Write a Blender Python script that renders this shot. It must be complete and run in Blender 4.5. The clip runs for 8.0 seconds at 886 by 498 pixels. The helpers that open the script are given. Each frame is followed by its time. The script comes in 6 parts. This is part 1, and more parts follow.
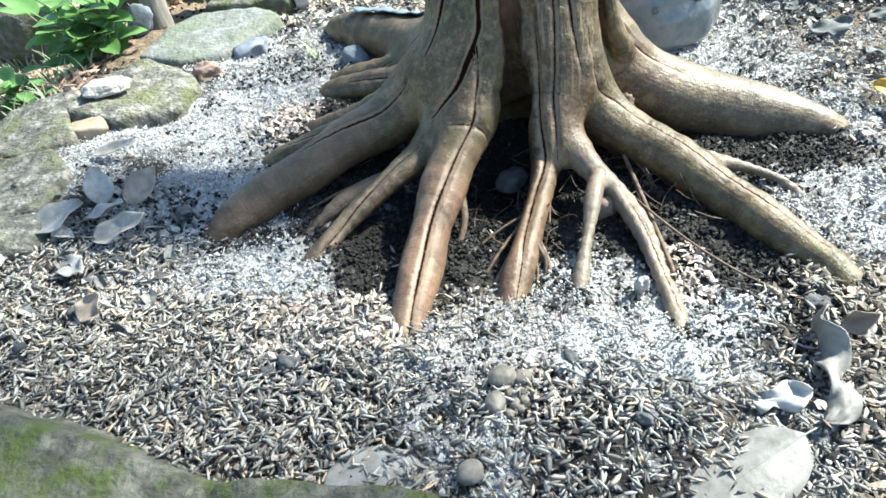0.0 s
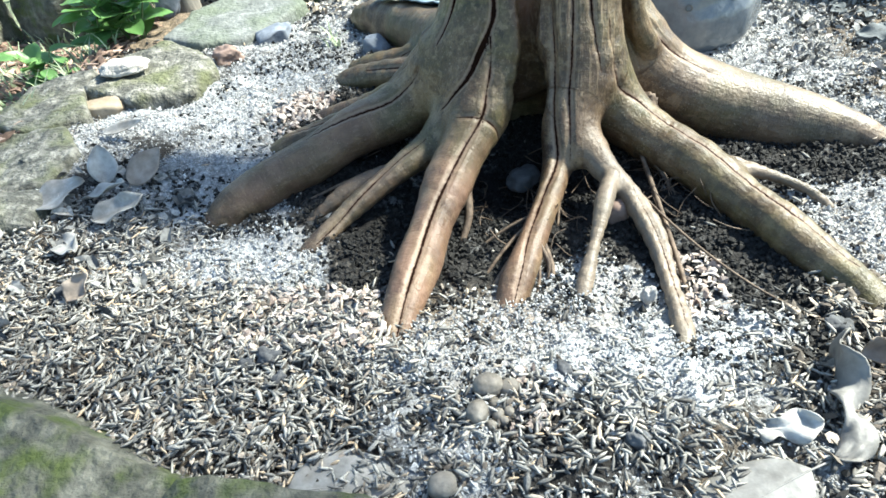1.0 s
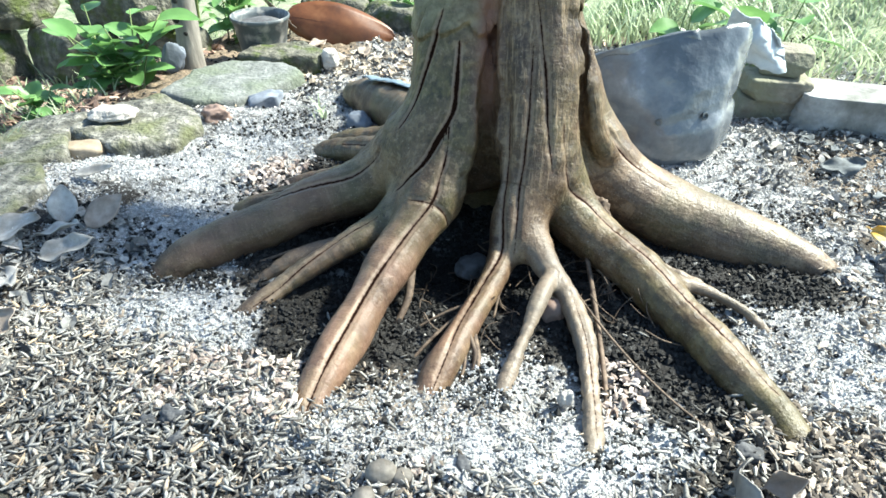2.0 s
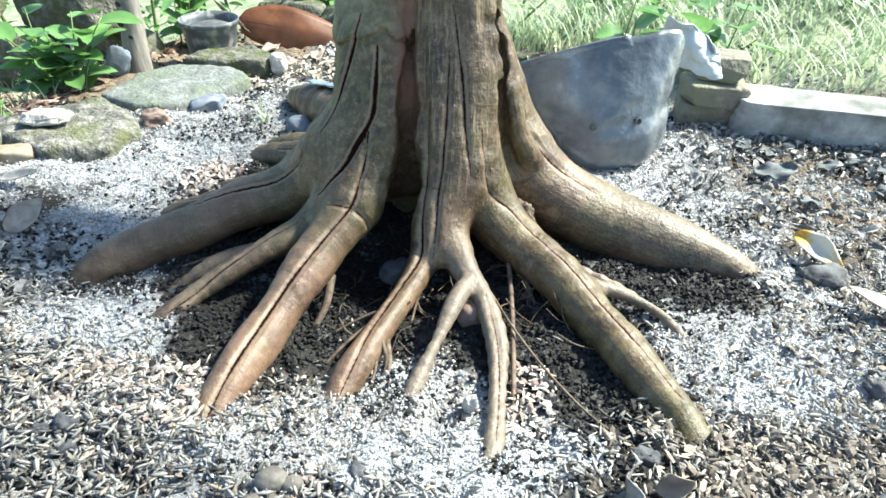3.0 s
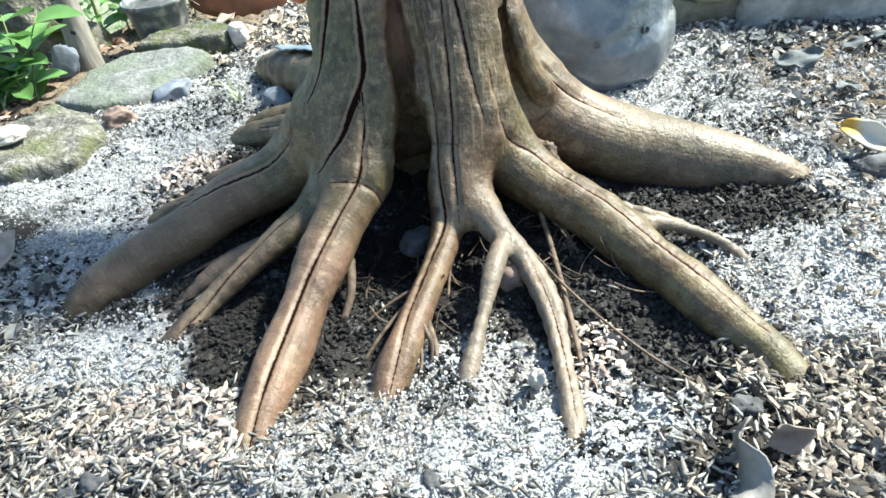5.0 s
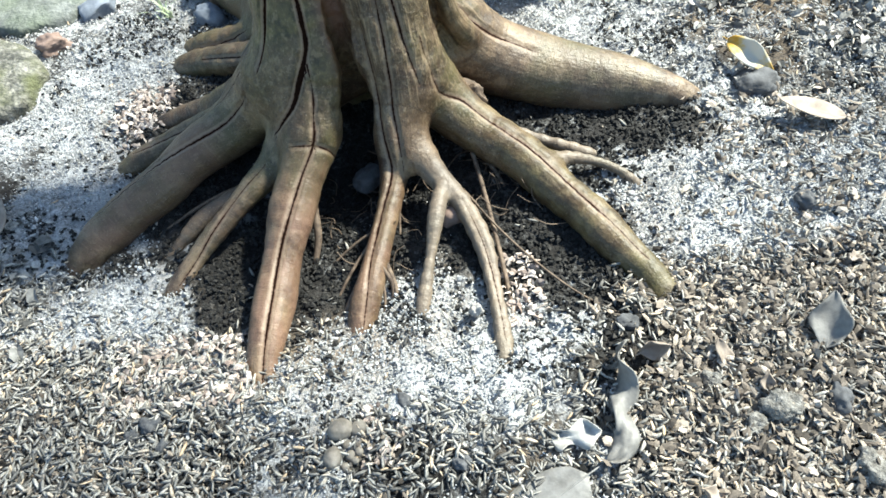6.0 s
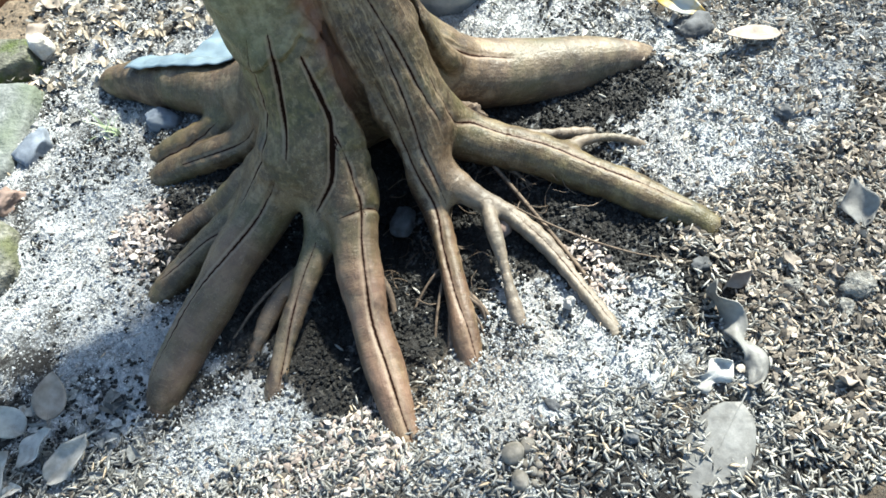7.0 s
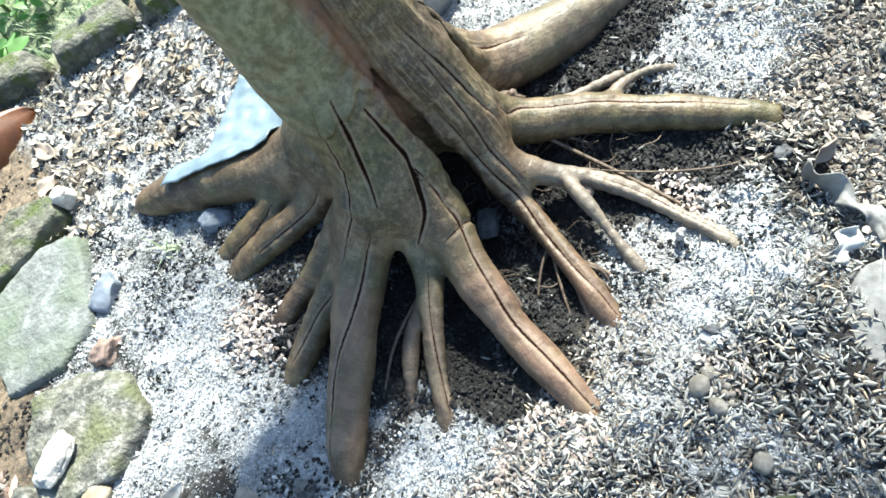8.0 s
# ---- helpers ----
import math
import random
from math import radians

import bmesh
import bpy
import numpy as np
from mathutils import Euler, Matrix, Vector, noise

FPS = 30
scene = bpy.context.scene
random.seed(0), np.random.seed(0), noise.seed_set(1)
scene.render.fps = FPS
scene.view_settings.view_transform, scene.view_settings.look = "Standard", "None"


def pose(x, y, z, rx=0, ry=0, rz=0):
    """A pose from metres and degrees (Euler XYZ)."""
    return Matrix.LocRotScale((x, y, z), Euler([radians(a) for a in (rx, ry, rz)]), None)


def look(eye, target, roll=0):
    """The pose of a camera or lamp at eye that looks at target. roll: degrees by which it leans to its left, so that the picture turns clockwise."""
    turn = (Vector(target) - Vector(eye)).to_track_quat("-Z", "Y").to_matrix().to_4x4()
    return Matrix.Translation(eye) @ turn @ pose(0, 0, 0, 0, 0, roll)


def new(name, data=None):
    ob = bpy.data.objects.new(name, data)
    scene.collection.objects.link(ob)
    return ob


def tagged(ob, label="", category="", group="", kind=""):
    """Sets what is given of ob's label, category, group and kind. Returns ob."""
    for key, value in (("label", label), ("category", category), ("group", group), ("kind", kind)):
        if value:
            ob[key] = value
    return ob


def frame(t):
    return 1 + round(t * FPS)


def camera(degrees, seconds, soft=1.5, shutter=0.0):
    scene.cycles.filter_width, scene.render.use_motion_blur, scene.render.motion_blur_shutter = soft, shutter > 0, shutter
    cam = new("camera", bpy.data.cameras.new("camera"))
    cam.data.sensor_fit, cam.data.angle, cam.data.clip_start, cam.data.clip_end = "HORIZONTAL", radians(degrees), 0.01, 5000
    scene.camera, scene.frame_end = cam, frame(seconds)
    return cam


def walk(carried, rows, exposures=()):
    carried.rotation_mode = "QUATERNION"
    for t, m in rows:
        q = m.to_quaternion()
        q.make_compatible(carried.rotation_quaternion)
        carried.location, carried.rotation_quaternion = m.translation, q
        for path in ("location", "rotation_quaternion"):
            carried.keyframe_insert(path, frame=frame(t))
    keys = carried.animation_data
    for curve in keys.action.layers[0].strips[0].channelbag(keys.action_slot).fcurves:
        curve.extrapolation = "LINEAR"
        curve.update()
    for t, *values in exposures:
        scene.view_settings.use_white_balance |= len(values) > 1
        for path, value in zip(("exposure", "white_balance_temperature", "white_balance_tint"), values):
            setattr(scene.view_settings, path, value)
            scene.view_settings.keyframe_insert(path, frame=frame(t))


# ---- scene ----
cam = camera(67.6, 8.0, soft=1.6)
PATH = [
    (0, (-0.005, 0.004, 0.347), (-0.107, 1.503, -0.973), -6.3),
    (0.5, (0.002, 0.005, 0.343), (-0.182, 1.495, -0.978), -8.1),
    (1, (0.021, 0.022, 0.329), (-0.187, 1.514, -0.987), -6.0),
    (1.5, (0.055, 0.038, 0.328), (-0.153, 1.628, -0.868), -2.2),
    (2, (0.072, 0.028, 0.333), (-0.153, 1.659, -0.802), 0.9),
    (2.2, (0.087, 0.033, 0.333), (-0.112, 1.674, -0.793), 1.6),
    (3.3, (0.128, 0.037, 0.333), (-0.044, 1.684, -0.789), 1.6),
    (3.5, (0.127, 0.038, 0.331), (-0.035, 1.678, -0.802), 1.4),
    (4, (0.117, 0.043, 0.33), (-0.024, 1.624, -0.832), -0.2),
    (4.2, (0.112, 0.045, 0.326), (-0.024, 1.623, -0.841), -0.3),
    (5.3, (0.091, 0.114, 0.312), (-0.035, 1.567, -1.057), -11.8),
    (5.5, (0.101, 0.126, 0.336), (0.041, 1.436, -1.174), -11.6),
    (6, (0.104, 0.103, 0.46), (0.066, 1.205, -1.208), -9.8),
    (6.5, (0.059, 0.12, 0.501), (0.107, 1.146, -1.215), -12.9),
    (7, (-0.037, 0.15, 0.513), (0.243, 1.153, -1.195), -15.0),
    (7.5, (-0.102, 0.186, 0.541), (0.233, 1.151, -1.179), -26.4),
    (8, (-0.116, 0.214, 0.558), (0.185, 1.167, -1.174), -35.3),
]
EXPOSURES = [(0, 1.94, 6150, -2), (4, 1.94, 6150, -2), (6, 1.70, 6200, -2), (6.6, 1.66, 6200, -2), (8, 1.99, 6050, -2)]
walk(cam, [(t, look(eye, target, roll)) for t, eye, target, roll in PATH], EXPOSURES)

# ---- world and sun ----
world = bpy.data.worlds.new("sky")
scene.world = world
world.use_nodes = True
SUN_ELEV, SUN_AZ = 47.0, 62.0   # degrees up, and clockwise from +y
wn = world.node_tree.nodes
sky = wn.new("ShaderNodeTexSky")
sky.sky_type = "NISHITA"
sky.sun_disc = False
sky.sun_elevation = radians(SUN_ELEV)
sky.sun_rotation = radians(SUN_AZ)
wn["Background"].inputs["Strength"].default_value = 0.095
world.node_tree.links.new(sky.outputs[0], wn["Background"].inputs["Color"])
sun_data = bpy.data.lights.new("sun", "SUN")
sun_data.energy, sun_data.angle, sun_data.color = 5.0, radians(4.0), (1.0, 0.93, 0.84)
sun_lamp = new("sun", sun_data)
sun_way = Vector((math.sin(radians(SUN_AZ)) * math.cos(radians(SUN_ELEV)),
                  math.cos(radians(SUN_AZ)) * math.cos(radians(SUN_ELEV)), math.sin(radians(SUN_ELEV))))
sun_lamp.matrix_world = look(sun_way * 8, (0, 0, 0))

# ---- materials ----
def material(name, colours, scale, detail=6.0, rough=0.85, bump=0.3, bump_scale=None, bump_size=0.002, second=None,
             spread=0.0, sheen=0.0, metallic=0.0, stretch=(1, 1, 1), translucent=0.0, coat=0.0):
    """Noise-driven colour ramp in object space. colours: (place, (r, g, b)). second: (scale, colour, low, high), a patchy
    second layer. spread: colour change from piece to piece."""
    m = bpy.data.materials.new(name)
    m.use_nodes = True
    nt = m.node_tree
    n, link = nt.nodes, nt.links.new
    bsdf = n["Principled BSDF"]
    bsdf.inputs["Roughness"].default_value = rough
    bsdf.inputs["Metallic"].default_value = metallic
    if coat:
        bsdf.inputs["Coat Weight"].default_value = coat
        bsdf.inputs["Coat Roughness"].default_value = 0.25
    geo = n.new("ShaderNodeNewGeometry")
    mp = n.new("ShaderNodeMapping")
    mp.inputs["Scale"].default_value = stretch
    link(geo.outputs["Position"], mp.inputs["Vector"])
    tex = n.new("ShaderNodeTexNoise")
    tex.inputs["Scale"].default_value, tex.inputs["Detail"].default_value = scale, detail
    tex.inputs["Roughness"].default_value = 0.62
    link(mp.outputs[0], tex.inputs["Vector"])
    ramp = n.new("ShaderNodeValToRGB")
    ramp.color_ramp.elements[0].position, ramp.color_ramp.elements[0].color = colours[0][0], (*colours[0][1], 1)
    ramp.color_ramp.elements[1].position, ramp.color_ramp.elements[1].color = colours[-1][0], (*colours[-1][1], 1)
    for place, c in colours[1:-1]:
        ramp.color_ramp.elements.new(place).color = (*c, 1)
    link(tex.outputs["Fac"], ramp.inputs[0])
    out = ramp.outputs[0]
    if second:
        t2 = n.new("ShaderNodeTexNoise")
        t2.inputs["Scale"].default_value, t2.inputs["Detail"].default_value = second[0], 5
        link(geo.outputs["Position"], t2.inputs["Vector"])
        r2 = n.new("ShaderNodeMapRange")
        r2.inputs["From Min"].default_value, r2.inputs["From Max"].default_value = second[2], second[3]
        link(t2.outputs["Fac"], r2.inputs["Value"])
        mx = n.new("ShaderNodeMix")
        mx.data_type = "RGBA"
        link(r2.outputs[0], mx.inputs[0])
        link(out, mx.inputs[6])
        mx.inputs[7].default_value = (*second[1], 1)
        out = mx.outputs[2]
    if spread:
        rnd = n.new("ShaderNodeMapRange")
        rnd.inputs["To Min"].default_value, rnd.inputs["To Max"].default_value = 1 - spread, 1 + spread
        link(geo.outputs["Random Per Island"], rnd.inputs["Value"])
        hs = n.new("ShaderNodeHueSaturation")
        link(rnd.outputs[0], hs.inputs["Value"])
        link(out, hs.inputs["Color"])
        out = hs.outputs[0]
    link(out, bsdf.inputs["Base Color"])
    if bump:
        bt = n.new("ShaderNodeTexNoise")
        bt.inputs["Scale"].default_value, bt.inputs["Detail"].default_value = bump_scale or scale * 2.5, 6
        link(mp.outputs[0], bt.inputs["Vector"])
        bp = n.new("ShaderNodeBump")
        bp.inputs["Strength"].default_value, bp.inputs["Distance"].default_value = bump, bump_size
        link(bt.outputs["Fac"], bp.inputs["Height"])
        link(bp.outputs[0], bsdf.inputs["Normal"])
    if translucent:
        tr = n.new("ShaderNodeBsdfTranslucent")
        link(out, tr.inputs["Color"])
        ms = n.new("ShaderNodeMixShader")
        ms.inputs[0].default_value = translucent
        link(bsdf.outputs[0], ms.inputs[1])
        link(tr.outputs[0], ms.inputs[2])
        link(ms.outputs[0], n["Material Output"].inputs["Surface"])
    return m


def piece_material(name, stops, rough=0.9, grain=900.0):
    """Loose pieces: each island takes its own colour from the ramp, with a fine grain over it."""
    m = bpy.data.materials.new(name)
    m.use_nodes = True
    n, link = m.node_tree.nodes, m.node_tree.links.new
    bsdf = n["Principled BSDF"]
    bsdf.inputs["Roughness"].default_value = rough
    geo = n.new("ShaderNodeNewGeometry")
    ramp = n.new("ShaderNodeValToRGB")
    ramp.color_ramp.elements[0].position, ramp.color_ramp.elements[0].color = stops[0][0], (*stops[0][1], 1)
    ramp.color_ramp.elements[1].position, ramp.color_ramp.elements[1].color = stops[-1][0], (*stops[-1][1], 1)
    for place, c in stops[1:-1]:
        ramp.color_ramp.elements.new(place).color = (*c, 1)
    link(geo.outputs["Random Per Island"], ramp.inputs[0])
    tex = n.new("ShaderNodeTexNoise")
    tex.inputs["Scale"].default_value, tex.inputs["Detail"].default_value = grain, 3
    link(geo.outputs["Position"], tex.inputs["Vector"])
    rg = n.new("ShaderNodeMapRange")
    rg.inputs["From Min"].default_value, rg.inputs["From Max"].default_value = 0.3, 0.7
    rg.inputs["To Min"].default_value, rg.inputs["To Max"].default_value = 0.65, 1.25
    link(tex.outputs["Fac"], rg.inputs["Value"])
    hs = n.new("ShaderNodeHueSaturation")
    link(rg.outputs[0], hs.inputs["Value"])
    link(ramp.outputs[0], hs.inputs["Color"])
    link(hs.outputs[0], bsdf.inputs["Base Color"])
    return m


def bark_material():
    """Smooth brown bark with a grey-green film, short cross marks, and dark split lines from the crack field."""
    m = bpy.data.materials.new("bark")
    m.use_nodes = True
    n, link = m.node_tree.nodes, m.node_tree.links.new
    bsdf = n["Principled BSDF"]
    bsdf.inputs["Roughness"].default_value = 0.46
    bsdf.inputs["Specular IOR Level"].default_value = 0.45
    geo = n.new("ShaderNodeNewGeometry")

    def noise_tex(scale, detail, stretch=(1, 1, 1)):
        mp = n.new("ShaderNodeMapping")
        mp.inputs["Scale"].default_value = stretch
        link(geo.outputs["Position"], mp.inputs["Vector"])
        t = n.new("ShaderNodeTexNoise")
        t.inputs["Scale"].default_value, t.inputs["Detail"].default_value = scale, detail
        t.inputs["Roughness"].default_value = 0.6
        link(mp.outputs[0], t.inputs["Vector"])
        return t.outputs["Fac"]

    grain = n.new("ShaderNodeAttribute")
    grain.attribute_name = "grain"

    def grain_tex(scale, detail, stretch):
        mp = n.new("ShaderNodeMapping")
        mp.inputs["Scale"].default_value = stretch
        link(grain.outputs["Vector"], mp.inputs["Vector"])
        t = n.new("ShaderNodeTexNoise")
        t.inputs["Scale"].default_value, t.inputs["Detail"].default_value = scale, detail
        t.inputs["Roughness"].default_value = 0.6
        link(mp.outputs[0], t.inputs["Vector"])
        return t.outputs["Fac"]

    def span(value, lo, hi, to_lo=0.0, to_hi=1.0):
        r = n.new("ShaderNodeMapRange")
        for key, v in (("From Min", lo), ("From Max", hi), ("To Min", to_lo), ("To Max", to_hi)):
            r.inputs[key].default_value = v
        link(value, r.inputs["Value"])
        return r.outputs[0]

    def mix(fac, a, b):
        x = n.new("ShaderNodeMix")
        x.data_type = "RGBA"
        link(fac, x.inputs[0])
        for sock, v in ((x.inputs[6], a), (x.inputs[7], b)):
            if isinstance(v, tuple):
                sock.default_value = (*v, 1)
            else:
                link(v, sock)
        return x.outputs[2]

    base = n.new("ShaderNodeValToRGB")
    el = base.color_ramp.elements
    el[0].position, el[0].color = 0.36, (0.034, 0.018, 0.009, 1)
    el[1].position, el[1].color = 0.66, (0.185, 0.120, 0.066, 1)
    el.new(0.5).color = (0.076, 0.044, 0.022, 1)
    link(noise_tex(34, 9), base.inputs[0])
    green = mix(span(noise_tex(13, 6), 0.50, 0.66, 0, 0.7), base.outputs[0], (0.090, 0.080, 0.030))
    pale = mix(span(noise_tex(75, 8, (1, 1, 2.5)), 0.54, 0.72, 0, 0.6), green, (0.24, 0.175, 0.105))
    pale = mix(span(noise_tex(17, 7), 0.50, 0.66, 0, 0.62), pale, (0.062, 0.036, 0.019))
    pale = mix(span(noise_tex(30, 9), 0.55, 0.63, 0, 0.45), pale, (0.27, 0.198, 0.120))
    fine = n.new("ShaderNodeMath")
    fine.operation = "MULTIPLY_ADD"
    link(grain_tex(420, 4, (1, 0.16, 0.16)), fine.inputs[0])
    link(span(noise_tex(48, 5), 0.36, 0.54), fine.inputs[1])
    fine.inputs[2].default_value = 0.0
    level = n.new("ShaderNodeMath")
    level.operation = "MULTIPLY_ADD"
    link(span(noise_tex(48, 5), 0.36, 0.54), level.inputs[0])
    level.inputs[1].default_value = -0.5
    level.inputs[2].default_value = 0.5
    ring_sum = n.new("ShaderNodeMath")
    link(fine.outputs[0], ring_sum.inputs[0])
    link(level.outputs[0], ring_sum.inputs[1])
    ring = ring_sum.outputs[0]
    ringed = mix(span(ring, 0.56, 0.68, 0, 0.55), pale, (0.040, 0.024, 0.014))
    ringed = mix(span(ring, 0.43, 0.33, 0, 0.30), ringed, (0.27, 0.195, 0.125))
    dots = mix(span(noise_tex(560, 4), 0.56, 0.64, 0, 0.65), ringed, (0.022, 0.014, 0.009))
    fleck = mix(span(noise_tex(700, 2), 0.64, 0.70, 0, 0.6), dots, (0.33, 0.28, 0.21))
    along = n.new("ShaderNodeAttribute")
    along.attribute_name = "fibre"
    strand = grain_tex(330, 5, (0.05, 1, 1))
    lit = n.new("ShaderNodeMath")
    lit.operation = "MULTIPLY"
    link(span(strand, 0.52, 0.66, 0, 0.75), lit.inputs[0])
    link(along.outputs["Fac"], lit.inputs[1])
    dim = n.new("ShaderNodeMath")
    dim.operation = "MULTIPLY"
    link(span(strand, 0.46, 0.34, 0, 0.8), dim.inputs[0])
    link(along.outputs["Fac"], dim.inputs[1])
    fleck = mix(dim.outputs[0], mix(lit.outputs[0], fleck, (0.32, 0.230, 0.140)), (0.050, 0.030, 0.018))
    grey = n.new("ShaderNodeAttribute")
    grey.attribute_name = "greyed"
    silver = mix(grey.outputs["Fac"], fleck, (0.190, 0.158, 0.124))
    film = n.new("ShaderNodeAttribute")
    film.attribute_name = "algae"
    film_tone = mix(span(noise_tex(85, 8), 0.40, 0.62), (0.028, 0.024, 0.006), (0.120, 0.098, 0.034))
    high = n.new("ShaderNodeSeparateXYZ")
    link(geo.outputs["Position"], high.inputs[0])
    smooth_film = mix(span(noise_tex(120, 7), 0.42, 0.60), (0.110, 0.100, 0.045), (0.235, 0.210, 0.120))
    film_tone = mix(span(high.outputs["Z"], 0.166, 0.180), film_tone, smooth_film)
    patchy = n.new("ShaderNodeMath")
    patchy.operation = "MULTIPLY"
    link(film.outputs["Fac"], patchy.inputs[0])
    link(span(noise_tex(24, 8), 0.36, 0.60, 0.25, 1.0), patchy.inputs[1])
    dots = mix(patchy.outputs[0], silver, film_tone)
    plates = n.new("ShaderNodeAttribute")
    plates.attribute_name = "plates"
    scaly = noise_tex(210, 7, (1, 1, 0.7))

    def on_trunk(value):
        x = n.new("ShaderNodeMath")
        x.operation = "MULTIPLY"
        link(value, x.inputs[0])
        link(plates.outputs["Fac"], x.inputs[1])
        return x.outputs[0]

    flaked = on_trunk(scaly)
    dots = mix(on_trunk(span(scaly, 0.54, 0.62, 0, 0.36)), dots, (0.25, 0.188, 0.112))
    dots = mix(on_trunk(span(scaly, 0.46, 0.38, 0, 0.50)), dots, (0.028, 0.018, 0.010))
    red = n.new("ShaderNodeAttribute")
    red.attribute_name = "inner"
    flush = n.new("ShaderNodeAttribute")
    flush.attribute_name = "flush"
    bare = n.new("ShaderNodeMath")
    bare.operation = "MULTIPLY"
    link(flush.outputs["Fac"], bare.inputs[0])
    link(span(noise_tex(40, 8), 0.36, 0.62, 0.25, 1.0), bare.inputs[1])
    blush = mix(bare.outputs[0], dots, (0.205, 0.120, 0.080))
    warm = mix(red.outputs["Fac"], blush, (0.155, 0.068, 0.040))
    sides = n.new("ShaderNodeAttribute")
    sides.attribute_name = "split_side"
    gapes = n.new("ShaderNodeAttribute")
    gapes.attribute_name = "split_gape"
    reach = n.new("ShaderNodeMath")
    reach.operation = "ABSOLUTE"
    link(sides.outputs["Fac"], reach.inputs[0])
    depth = n.new("ShaderNodeMath")
    depth.operation = "SUBTRACT"
    link(gapes.outputs["Fac"], depth.inputs[0])
    link(reach.outputs[0], depth.inputs[1])
    ragged = n.new("ShaderNodeMath")
    ragged.operation = "ADD"
    link(depth.outputs[0], ragged.inputs[0])
    link(span(noise_tex(420, 3), 0.3, 0.7, -0.0004, 0.0004), ragged.inputs[1])
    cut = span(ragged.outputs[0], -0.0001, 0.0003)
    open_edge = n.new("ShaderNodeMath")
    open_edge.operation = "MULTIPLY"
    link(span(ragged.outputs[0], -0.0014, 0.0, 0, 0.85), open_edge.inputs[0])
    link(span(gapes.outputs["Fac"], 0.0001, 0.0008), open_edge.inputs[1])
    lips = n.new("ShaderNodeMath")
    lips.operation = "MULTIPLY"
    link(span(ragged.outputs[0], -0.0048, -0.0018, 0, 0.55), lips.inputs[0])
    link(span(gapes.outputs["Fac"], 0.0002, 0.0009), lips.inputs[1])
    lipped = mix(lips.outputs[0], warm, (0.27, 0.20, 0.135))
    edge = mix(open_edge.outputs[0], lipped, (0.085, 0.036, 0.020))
    # dark inner wood; near-black paints in shade the shallow groove lacks
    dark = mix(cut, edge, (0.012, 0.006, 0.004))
    link(span(cut, 0.0, 1.0, 0.46, 1.0), bsdf.inputs["Roughness"])
    link(span(cut, 0.0, 1.0, 0.45, 0.0), bsdf.inputs["Specular IOR Level"])
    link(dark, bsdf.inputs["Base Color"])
    last = None
    for height, strength, distance in ((noise_tex(380, 7), 0.35, 0.0012), (noise_tex(75, 8), 0.40, 0.006), (ring, 0.5, 0.0011), (strand, 0.4, 0.0014), (lit.outputs[0], 0.5, 0.0012), (flaked, 0.5, 0.0022)):
        b = n.new("ShaderNodeBump")
        b.inputs["Strength"].default_value, b.inputs["Distance"].default_value = strength, distance
        link(height, b.inputs["Height"])
        if last:
            link(last, b.inputs["Normal"])
        last = b.outputs[0]
    link(last, bsdf.inputs["Normal"])
    return m


